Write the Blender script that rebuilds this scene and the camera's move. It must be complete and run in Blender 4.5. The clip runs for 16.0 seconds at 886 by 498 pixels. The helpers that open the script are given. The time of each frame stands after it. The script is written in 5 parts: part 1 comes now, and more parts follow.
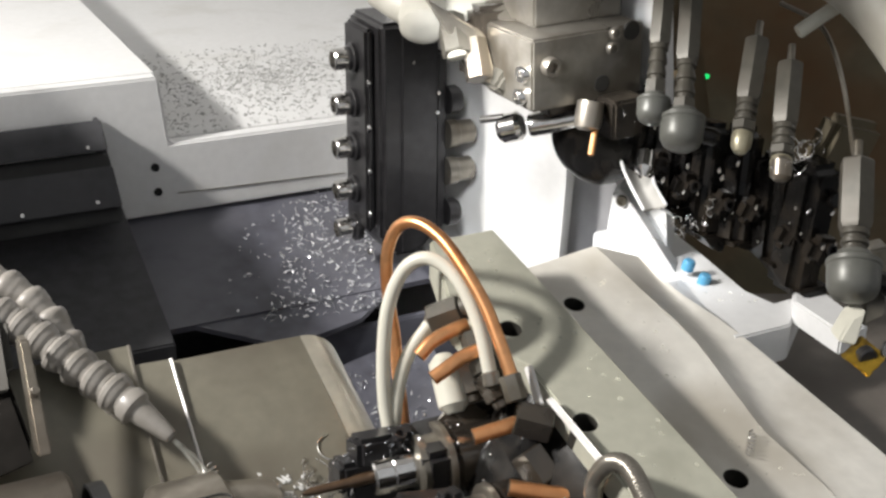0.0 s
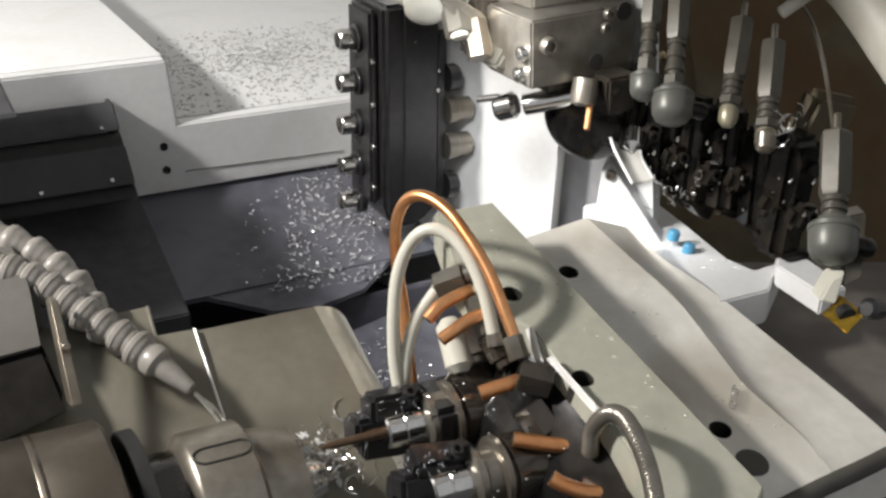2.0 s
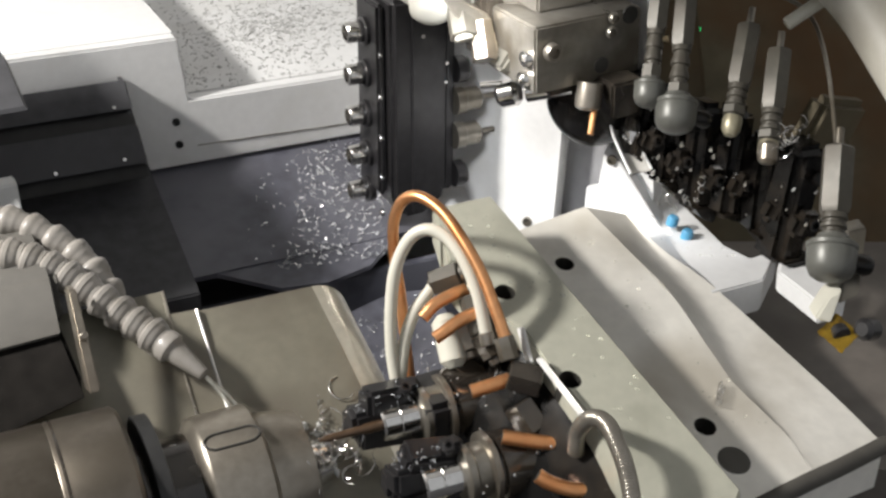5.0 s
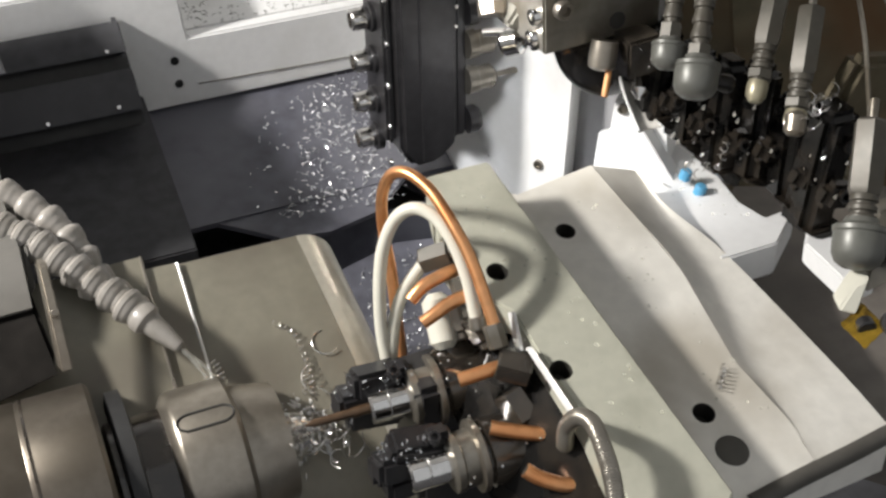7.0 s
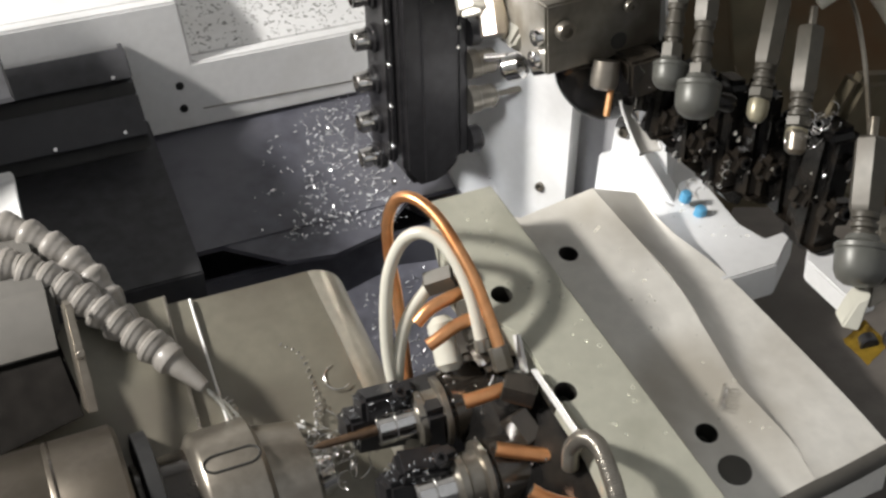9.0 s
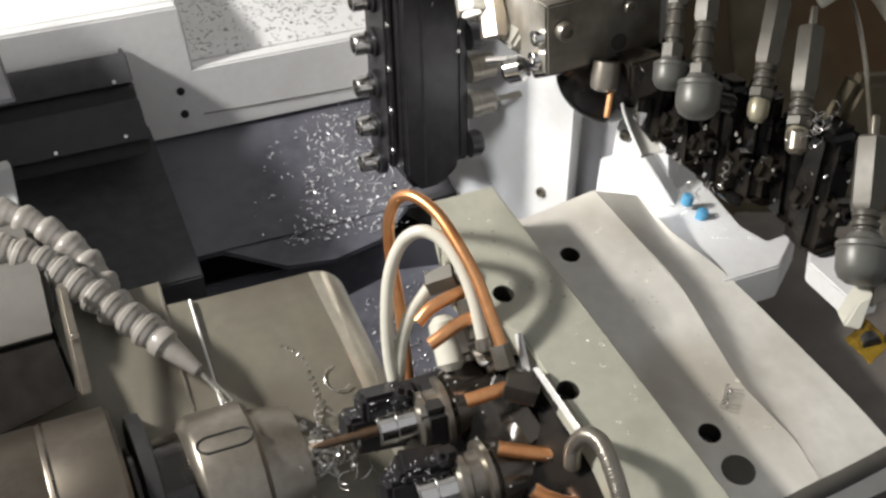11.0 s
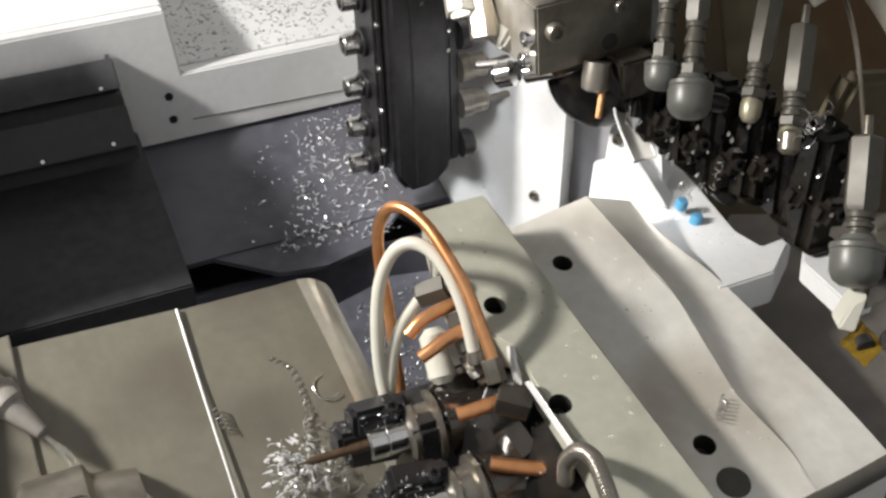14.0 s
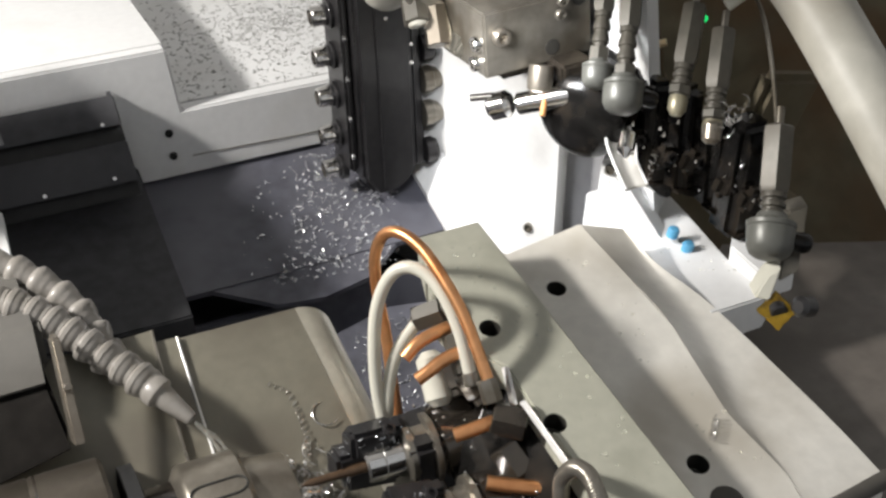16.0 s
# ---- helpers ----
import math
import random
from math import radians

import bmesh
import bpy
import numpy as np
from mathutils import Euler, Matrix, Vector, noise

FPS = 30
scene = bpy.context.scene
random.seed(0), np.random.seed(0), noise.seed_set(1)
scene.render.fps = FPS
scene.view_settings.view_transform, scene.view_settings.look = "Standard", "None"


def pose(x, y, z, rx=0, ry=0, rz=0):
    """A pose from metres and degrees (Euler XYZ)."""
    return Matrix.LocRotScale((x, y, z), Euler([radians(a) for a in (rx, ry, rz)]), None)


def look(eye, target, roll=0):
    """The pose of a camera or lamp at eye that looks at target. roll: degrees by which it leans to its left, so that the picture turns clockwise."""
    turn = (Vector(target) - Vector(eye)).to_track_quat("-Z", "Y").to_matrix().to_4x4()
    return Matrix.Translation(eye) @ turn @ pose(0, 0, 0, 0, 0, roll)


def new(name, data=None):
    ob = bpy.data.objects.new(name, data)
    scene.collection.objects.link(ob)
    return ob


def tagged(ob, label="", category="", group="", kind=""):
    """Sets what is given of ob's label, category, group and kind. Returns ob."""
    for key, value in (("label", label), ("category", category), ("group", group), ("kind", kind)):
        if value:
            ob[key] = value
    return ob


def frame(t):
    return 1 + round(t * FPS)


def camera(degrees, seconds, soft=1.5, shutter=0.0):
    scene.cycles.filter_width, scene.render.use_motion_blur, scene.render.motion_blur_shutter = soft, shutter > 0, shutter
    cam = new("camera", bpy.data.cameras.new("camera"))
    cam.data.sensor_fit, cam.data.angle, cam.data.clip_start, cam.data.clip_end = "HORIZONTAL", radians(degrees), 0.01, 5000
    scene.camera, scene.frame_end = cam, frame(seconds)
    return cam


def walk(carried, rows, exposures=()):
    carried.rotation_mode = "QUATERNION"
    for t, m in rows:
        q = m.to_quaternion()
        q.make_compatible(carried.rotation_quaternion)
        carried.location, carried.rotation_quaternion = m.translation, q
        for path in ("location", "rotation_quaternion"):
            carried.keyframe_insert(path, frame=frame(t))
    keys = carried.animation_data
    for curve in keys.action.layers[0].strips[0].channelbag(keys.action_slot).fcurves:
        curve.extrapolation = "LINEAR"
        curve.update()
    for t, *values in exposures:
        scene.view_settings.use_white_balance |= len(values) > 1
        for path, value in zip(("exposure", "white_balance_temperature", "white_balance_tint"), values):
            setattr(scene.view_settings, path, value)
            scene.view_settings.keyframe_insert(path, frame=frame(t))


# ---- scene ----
cam = camera(41.0, 16.0, soft=2.6)
walk(cam, [
    (0, pose(-0.0335, 0.0002, 0.4681, 66.46, -0.71, -26.43)),
    (0.5, pose(-0.0386, -0.0024, 0.4585, 66.69, -0.89, -26.77)),
    (1, pose(-0.0427, -0.0040, 0.4654, 65.95, -0.78, -27.10)),
    (1.5, pose(-0.0583, -0.0231, 0.4746, 65.91, -0.78, -27.45)),
    (2, pose(-0.0605, -0.0258, 0.4800, 65.43, -0.76, -27.59)),
    (2.5, pose(-0.0523, -0.0262, 0.4883, 64.80, -0.63, -27.20)),
    (3, pose(-0.0512, -0.0230, 0.4919, 64.62, -0.78, -27.22)),
    (3.5, pose(-0.0560, -0.0222, 0.4896, 64.88, -0.79, -27.68)),
    (4, pose(-0.0565, -0.0244, 0.4841, 65.27, -0.72, -27.77)),
    (4.5, pose(-0.0545, -0.0341, 0.4996, 63.88, -0.71, -27.04)),
    (7, pose(0.0000, 0.0000, 0.5500, 55.00, 1.00, -24.00)),
    (7.5, pose(-0.0033, -0.0004, 0.5495, 55.23, 0.95, -24.25)),
    (8, pose(-0.0015, 0.0005, 0.5561, 55.08, 1.23, -24.23)),
    (8.5, pose(-0.0023, -0.0011, 0.5565, 55.49, 1.27, -24.24)),
    (9, pose(-0.0050, -0.0029, 0.5567, 55.83, 1.17, -24.28)),
    (11.5, pose(-0.0075, -0.0059, 0.5465, 56.90, 1.14, -24.28)),
    (12, pose(-0.0047, -0.0028, 0.5526, 56.23, 1.39, -24.26)),
    (12.5, pose(-0.0040, -0.0041, 0.5535, 56.19, 1.47, -24.19)),
    (13, pose(-0.0014, -0.0052, 0.5509, 56.40, 1.70, -24.32)),
    (13.5, pose(-0.0030, -0.0060, 0.5443, 57.09, 1.49, -24.53)),
    (14, pose(0.0007, 0.0030, 0.5520, 56.28, 1.52, -24.63)),
    (14.5, pose(-0.0034, -0.0035, 0.5134, 60.43, 1.47, -24.69)),
    (15, pose(-0.0045, -0.0039, 0.5169, 60.81, 1.56, -24.82)),
    (15.5, pose(-0.0073, -0.0092, 0.5251, 60.43, 1.58, -24.99)),
    (16, pose(-0.0050, -0.0109, 0.5473, 58.75, 1.77, -24.94)),
], exposures=[(0.0, 0.08), (1.0, 0.03), (2.0, -0.08), (3.0, -0.2), (4.0, -0.08), (4.5, 0.02), (7.0, 0.2), (8.0, 0.08), (8.5, -0.02), (11.5, 0.08), (13.5, 0.05), (14.5, 0.12), (15.5, -0.05), (16.0, -0.02)])

# ---- world and lamps ----
world = bpy.data.worlds.new("world")
scene.world = world
world.use_nodes = True
bg = world.node_tree.nodes["Background"]
bg.inputs[0].default_value, bg.inputs[1].default_value = (0.93, 0.95, 0.98, 1), 0.42


def area_lamp(name, eye, target, watts, size, colour):
    data = bpy.data.lights.new(name, "AREA")
    data.energy, data.size, data.color, data.shape = watts, size, colour, "DISK"
    ob = new(name, data)
    ob.matrix_world = look(eye, target)
    return ob


LAMP = Vector((-0.48, 0.56, 0.725))
bar = area_lamp("work_lamp", LAMP, (0.18, 0.42, 0.2), 11.8, 0.06, (1.0, 0.965, 0.925))
bar.data.shape, bar.data.size_y = "RECTANGLE", 0.12      # a bar that runs along the edge of its shade
aim = (LAMP - Vector((0.18, 0.42, 0.2))).normalized()
run = Vector((0.41, -0.67, -0.62))
run = (run - aim * run.dot(aim)).normalized()
bar.matrix_world = Matrix.Translation(LAMP) @ Matrix((run.cross(aim), run, aim)).transposed().to_4x4()
# Unseen spot added to brighten the white side wall and ledge.
spot = bpy.data.lights.new("wall_fill_spot", "SPOT")
spot.energy, spot.spot_size, spot.spot_blend, spot.shadow_soft_size, spot.color = 2.0, radians(84), 0.8, 0.02, (0.97, 0.98, 1.0)
new("wall_fill_spot", spot).matrix_world = look((0.2, 0.47, 0.36), (0.325, 0.54, 0.215))


# ---- materials ----
def material(name, colour, rough=0.5, metal=0.0, grain=60.0, vary=0.15, bump=0.15, stain=None, stain_scale=9.0, stain_at=0.55, coat=0.0, random_tint=0.0, transmission=0.0, emit=0.0, spec=0.5):
    m = bpy.data.materials.new(name)
    m.use_nodes = True
    nt = m.node_tree
    N, L = nt.nodes, nt.links
    b = N["Principled BSDF"]
    tc = N.new("ShaderNodeTexCoord")
    fine = N.new("ShaderNodeTexNoise")
    fine.inputs["Scale"].default_value, fine.inputs["Detail"].default_value = grain, 6
    broad = N.new("ShaderNodeTexNoise")
    broad.inputs["Scale"].default_value, broad.inputs["Detail"].default_value = stain_scale, 5
    for n in (fine, broad):
        L.new(tc.outputs["Object"], n.inputs["Vector"])
    ramp = N.new("ShaderNodeMapRange")
    ramp.inputs["From Min"].default_value, ramp.inputs["From Max"].default_value = 0.3, 0.7
    ramp.inputs["To Min"].default_value, ramp.inputs["To Max"].default_value = 1 - vary, 1 + vary
    L.new(fine.outputs["Fac"], ramp.inputs["Value"])
    mul = N.new("ShaderNodeMix")
    mul.data_type, mul.blend_type = "RGBA", "MULTIPLY"
    mul.inputs[0].default_value = 1.0
    mul.inputs[6].default_value = (*colour, 1)
    L.new(ramp.outputs[0], mul.inputs[7])
    out = mul.outputs[2]
    edge = N.new("ShaderNodeMapRange")
    edge.inputs["From Min"].default_value, edge.inputs["From Max"].default_value = stain_at - 0.08, stain_at + 0.1
    L.new(broad.outputs["Fac"], edge.inputs["Value"])
    if stain:
        mix = N.new("ShaderNodeMix")
        mix.data_type = "RGBA"
        mix.inputs[7].default_value = (*stain, 1)
        L.new(edge.outputs[0], mix.inputs[0])
        L.new(out, mix.inputs[6])
        out = mix.outputs[2]
    if random_tint:
        info = N.new("ShaderNodeObjectInfo")
        geo = N.new("ShaderNodeNewGeometry")
        add = N.new("ShaderNodeMath")
        L.new(info.outputs["Random"], add.inputs[0])
        L.new(geo.outputs["Random Per Island"], add.inputs[1])
        hs = N.new("ShaderNodeHueSaturation")
        mr = N.new("ShaderNodeMapRange")
        mr.inputs["From Max"].default_value = 2.0
        mr.inputs["To Min"].default_value, mr.inputs["To Max"].default_value = 1 - random_tint, 1 + random_tint
        L.new(add.outputs[0], mr.inputs["Value"])
        L.new(mr.outputs[0], hs.inputs["Value"])
        L.new(out, hs.inputs["Color"])
        out = hs.outputs[0]
    L.new(out, b.inputs["Base Color"])
    rr = N.new("ShaderNodeMapRange")
    rr.inputs["To Min"].default_value, rr.inputs["To Max"].default_value = max(rough - 0.12, 0.03), min(rough + 0.12, 1)
    L.new(broad.outputs["Fac"], rr.inputs["Value"])
    L.new(rr.outputs[0], b.inputs["Roughness"])
    b.inputs["Metallic"].default_value = metal
    b.inputs["Specular IOR Level"].default_value = spec
    b.inputs["Coat Weight"].default_value = coat
    b.inputs["Coat Roughness"].default_value = 0.08
    b.inputs["Transmission Weight"].default_value = transmission
    if emit:
        b.inputs["Emission Color"].default_value, b.inputs["Emission Strength"].default_value = (*colour, 1), emit
    if bump:
        bp = N.new("ShaderNodeBump")
        bp.inputs["Strength"].default_value, bp.inputs["Distance"].default_value = bump, 0.001
        L.new(fine.outputs["Fac"], bp.inputs["Height"])
        L.new(bp.outputs[0], b.inputs["Normal"])
    return m


WHITE = material("white_paint", (0.73, 0.73, 0.725), 0.45, grain=180, vary=0.03, bump=0.05, stain=(0.64, 0.635, 0.61), stain_scale=14, stain_at=0.62)
DARK = material("dark_grey_paint", (0.060, 0.060, 0.064), 0.5, spec=0.25, grain=120, vary=0.2, bump=0.1, stain=(0.068, 0.068, 0.073), stain_scale=12)
FLOORM = material("wet_slate_paint", (0.085, 0.086, 0.105), 0.35, grain=90, vary=0.25, bump=0.12, stain=(0.125, 0.125, 0.145), stain_scale=10)
BLACK = material("oiled_black_steel", (0.022, 0.021, 0.022), 0.36, metal=0.2, grain=150, vary=0.3, bump=0.08, coat=0.2)
COVER = material("oily_sheet_steel", (0.195, 0.182, 0.142), 0.36, coat=0.25, metal=0.15, grain=140, vary=0.08, bump=0.06, stain=(0.14, 0.126, 0.098), stain_scale=16)
# Stains on both plates: wet smears, with their blotchy sheen painted in.
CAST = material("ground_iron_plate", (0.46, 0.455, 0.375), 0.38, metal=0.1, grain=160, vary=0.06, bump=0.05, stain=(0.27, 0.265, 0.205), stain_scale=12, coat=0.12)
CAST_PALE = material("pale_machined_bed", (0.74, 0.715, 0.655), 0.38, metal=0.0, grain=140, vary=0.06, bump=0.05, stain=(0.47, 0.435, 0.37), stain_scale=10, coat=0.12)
HOUSING = material("dark_turned_steel", (0.14, 0.122, 0.10), 0.34, metal=0.8, grain=200, vary=0.12, bump=0.06, stain=(0.11, 0.095, 0.075), stain_scale=22)
HOLDER = material("oily_holder_steel", (0.080, 0.074, 0.060), 0.45, metal=0.25, grain=180, vary=0.15, bump=0.06, stain=(0.085, 0.075, 0.06), stain_scale=40)
STEEL = material("turned_steel", (0.31, 0.28, 0.235), 0.33, metal=0.85, grain=220, vary=0.1, bump=0.05, stain=(0.22, 0.19, 0.155), stain_scale=20)
DULL = material("grey_tool_steel", (0.27, 0.25, 0.215), 0.31, metal=0.75, grain=150, vary=0.12, bump=0.08, stain=(0.15, 0.13, 0.10), stain_scale=30)
SHINE = material("bright_steel", (0.78, 0.76, 0.73), 0.17, metal=1.0, grain=200, vary=0.08, bump=0.03)
BROWNS = material("oil_browned_steel", (0.027, 0.022, 0.018), 0.20, metal=0.3, grain=90, vary=0.3, bump=0.1, coat=0.7, stain=(0.060, 0.050, 0.038), stain_scale=25)
BROWN = material("brown_head_casing", (0.105, 0.088, 0.056), 0.6, spec=0.15, grain=40, vary=0.25, bump=0.1, stain=(0.10, 0.056, 0.026), stain_scale=8)
COPPER = material("copper_pipe", (0.86, 0.43, 0.20), 0.33, metal=0.9, grain=130, vary=0.12, bump=0.05, stain=(0.70, 0.30, 0.12), stain_scale=40)
NYLON = material("milky_nylon", (0.60, 0.585, 0.50), 0.35, grain=80, vary=0.04, bump=0.03, coat=0.3)
HOSE = material("grey_plastic_joint", (0.27, 0.252, 0.228), 0.38, grain=90, vary=0.14, bump=0.12, coat=0.3, stain=(0.21, 0.194, 0.17), stain_scale=60)
# Black for rubber and small dark parts, and for painted shade in gaps.
RUBBER_SHADE = material("rubber_and_shade_black", (0.012, 0.012, 0.012), 0.55, grain=120, vary=0.3)
# Near-black that paints the shade inside holes and slots.
HOLE = material("hole_shade", (0.03, 0.028, 0.024), 0.5, grain=120, vary=0.3)
CHIP = material("bright_chip", (0.78, 0.80, 0.83), 0.25, metal=0.8, grain=300, vary=0.1, bump=0, random_tint=0.85)
CHIP_DULL = material("grey_chip", (0.40, 0.40, 0.39), 0.4, metal=0.3, grain=300, vary=0.1, bump=0, random_tint=0.6)
CLEAR = material("cloudy_plastic", (0.50, 0.48, 0.44), 0.2, grain=90, vary=0.1, bump=0.03, coat=0.6, transmission=0.35)
# White wall's shadow band, painted as an even mid grey.
RECESS = material("recess_shade_grey", (0.30, 0.30, 0.31), 0.5, grain=120, vary=0.06, bump=0.04, stain=(0.25, 0.25, 0.255), stain_scale=12)
GREYCAST = material("grey_cast_paint", (0.080, 0.075, 0.066), 0.62, spec=0.2, grain=90, vary=0.1, bump=0.1, stain=(0.10, 0.094, 0.083), stain_scale=20)
DROP = material("clear_coolant", (0.75, 0.75, 0.70), 0.06, grain=50, vary=0.02, bump=0, transmission=0.8)
# Near-white steel that paints glints along wet edges.
BRIGHT = material("pale_glint_steel", (0.85, 0.84, 0.82), 0.22, metal=0.3, grain=180, vary=0.08, bump=0.03)
GOLD = material("gold_carbide", (0.42, 0.27, 0.035), 0.34, metal=0.8, grain=200, vary=0.25, stain=(0.10, 0.06, 0.015), stain_scale=120)
OILFLOOR = material("oily_brown_floor", (0.13, 0.115, 0.10), 0.42, grain=90, vary=0.15, bump=0.08, stain=(0.09, 0.078, 0.066), stain_scale=14)
BRASS = material("bright_brass", (0.85, 0.68, 0.42), 0.3, metal=0.9, grain=200, vary=0.1, bump=0.02)
BLACKWET = material("wet_black_tool", (0.008, 0.0075, 0.007), 0.22, metal=0.0, grain=60, vary=0.4, bump=0.25, spec=0.25, stain=(0.02, 0.016, 0.012), stain_scale=60)
# Pale colour paints the highlight that runs along the cover's fold.
FOLD = material("pale_highlight_fold", (0.50, 0.475, 0.40), 0.3, metal=0.25, grain=140, vary=0.1, bump=0.05, stain=(0.36, 0.335, 0.27), stain_scale=24, coat=0.2)
# Casting with the shade under the shoulder put into its colour.
SHADED_CAST = material("shaded_casting", (0.010, 0.009, 0.008), 0.85, spec=0.05, grain=90, vary=0.3, bump=0.1)
TOOLBROWN = material("oil_browned_drill", (0.085, 0.052, 0.030), 0.34, metal=0.4, grain=200, vary=0.25, bump=0.05)
FOAM = material("foaming_coolant", (0.82, 0.82, 0.80), 0.14, grain=120, vary=0.05, bump=0, transmission=0.35)
AMBER = material("heat_browned_drill", (0.42, 0.20, 0.07), 0.5, metal=0.2, grain=200, vary=0.2, bump=0.05)
BRASSY = material("dull_brass", (0.34, 0.31, 0.22), 0.4, metal=0.5, grain=160, vary=0.15, bump=0.05)
PALE = material("yellowed_hose", (0.45, 0.435, 0.38), 0.5, grain=60, vary=0.12, bump=0.08, stain=(0.33, 0.31, 0.26), stain_scale=18)
BLUE = material("blue_plastic", (0.09, 0.31, 0.50), 0.35, grain=100, vary=0.1)
LED = material("green_led", (0.01, 0.62, 0.14), 0.3, emit=1.1, bump=0)
GLOBE = material("grey_nozzle_body", (0.125, 0.126, 0.112), 0.42, metal=0.2, grain=120, vary=0.12, bump=0.06, stain=(0.11, 0.11, 0.10), stain_scale=40)


# ---- mesh helpers ----
def V(*a):
    return Vector(a[0]) if len(a) == 1 else Vector(a)


def link(name, bm, mat, parent=None, base=(0, 0, 0), label="", smooth=35):
    bmesh.ops.recalc_face_normals(bm, faces=bm.faces)
    if base != (0, 0, 0):
        bmesh.ops.translate(bm, vec=-Vector(base), verts=bm.verts)
    me = bpy.data.meshes.new(name)
    bm.to_mesh(me)
    bm.free()
    me.materials.append(mat)
    if smooth:
        me.shade_smooth()
        me.set_sharp_from_angle(angle=radians(smooth))
    ob = new(name, me)
    if parent:
        ob.parent = parent
    if label:
        tagged(ob, label)
    return ob


def thing(name, base, label, category, group="", kind=""):
    ob = new(name)
    ob.empty_display_size = 0.01
    ob.location = base
    return tagged(ob, label, category, group, kind)


def part(name, bm, mat, parent, label=""):
    """A mesh built in the place's own space, hung under a thing or under a part of one."""
    top = parent.parent or parent
    ob = link(name, bm, mat, parent, tuple(top.location), label)
    return ob


def bevel(bm, w, seg=2):
    if w:
        bmesh.ops.bevel(bm, geom=[e for e in bm.edges], offset=w, segments=seg, affect="EDGES", clamp_overlap=True)
    return bm


def bm_box(centre, size, turn=None, w=0.0008, seg=2):
    bm = bmesh.new()
    bmesh.ops.create_cube(bm, size=1)
    m = Matrix.Translation(centre) @ (turn.to_4x4() if turn else Matrix.Identity(4)) @ Matrix.Diagonal((*size, 1))
    bmesh.ops.transform(bm, matrix=m, verts=bm.verts)
    return bevel(bm, w, seg)


def bm_prism(loop, push, w=0.0, seg=2):
    """A slab: a closed loop of corners, thickened by the vector push."""
    bm = bmesh.new()
    a = [bm.verts.new(p) for p in loop]
    b = [bm.verts.new(V(p) + V(push)) for p in loop]
    n = len(a)
    bm.faces.new(a)
    bm.faces.new(b[::-1])
    for i in range(n):
        bm.faces.new((a[i], b[i], b[(i + 1) % n], a[(i + 1) % n]))
    bmesh.ops.recalc_face_normals(bm, faces=bm.faces)
    return bevel(bm, w, seg)


def frame_of(axis):
    axis = V(axis).normalized()
    return axis.to_track_quat("Z", "X").to_matrix().to_4x4()


def bm_lathe(profile, origin, axis, n=32, bm=None):
    """Turned part: profile of (distance along the axis, radius)."""
    bm = bm or bmesh.new()
    m = Matrix.Translation(origin) @ frame_of(axis)
    rings = []
    for s, r in profile:
        rings.append([bm.verts.new(m @ V(r * math.cos(2 * math.pi * k / n), r * math.sin(2 * math.pi * k / n), s)) for k in range(n)])
    for a, b in zip(rings, rings[1:]):
        for k in range(n):
            bm.faces.new((a[k], a[(k + 1) % n], b[(k + 1) % n], b[k]))
    bm.faces.new(rings[0][::-1])
    bm.faces.new(rings[-1])
    return bm


def rod(p, q, r, n=20, ch=0.15, bm=None):
    """Cylinder from p to q with broken edges."""
    d = V(q) - V(p)
    l, c = d.length, r * ch
    return bm_lathe([(0, r - c), (c, r), (l - c, r), (l, r - c)], p, d, n, bm)


def spline(points, steps=8):
    pts = [V(p) for p in points]
    pts = [2 * pts[0] - pts[1]] + pts + [2 * pts[-1] - pts[-2]]
    out = []
    for i in range(1, len(pts) - 2):
        a, b, c, d = pts[i - 1:i + 3]
        for k in range(steps):
            t = k / steps
            out.append(0.5 * ((2 * b) + (c - a) * t + (2 * a - 5 * b + 4 * c - d) * t * t + (3 * b - a - 3 * c + d) * t ** 3))
    out.append(pts[-2])
    return out


def bm_tube(points, r, n=14, steps=8, rfun=None, bm=None):
    """Pipe swept along a smooth line through the points."""
    bm = bm or bmesh.new()
    path = spline(points, steps)
    up = V(0.3, 0.2, 1).normalized()
    rings = []
    for i, p in enumerate(path):
        d = (path[min(i + 1, len(path) - 1)] - path[max(i - 1, 0)]).normalized()
        side = d.cross(up).normalized()
        up = side.cross(d).normalized()
        rad = r if rfun is None else rfun(i / (len(path) - 1)) * r
        rings.append([bm.verts.new(p + rad * (math.cos(2 * math.pi * k / n) * side + math.sin(2 * math.pi * k / n) * up)) for k in range(n)])
    for a, b in zip(rings, rings[1:]):
        for k in range(n):
            bm.faces.new((a[k], a[(k + 1) % n], b[(k + 1) % n], b[k]))
    bm.faces.new(rings[0][::-1])
    bm.faces.new(rings[-1])
    return bm


def hexnut(p, q, r, bm=None):
    return rod(p, q, r, 6, 0.08, bm)


def cap_screw(name, place, out, r, parent, mat=None):
    """Socket head screw with its hexagon recess."""
    bm = bm_lathe([(0, r), (r * 0.8, r), (r * 0.95, r * 0.9), (r * 0.95, r * 0.55), (r * 0.4, r * 0.5)], place, out, 18)
    return part(name, bm, mat or STEEL, parent)


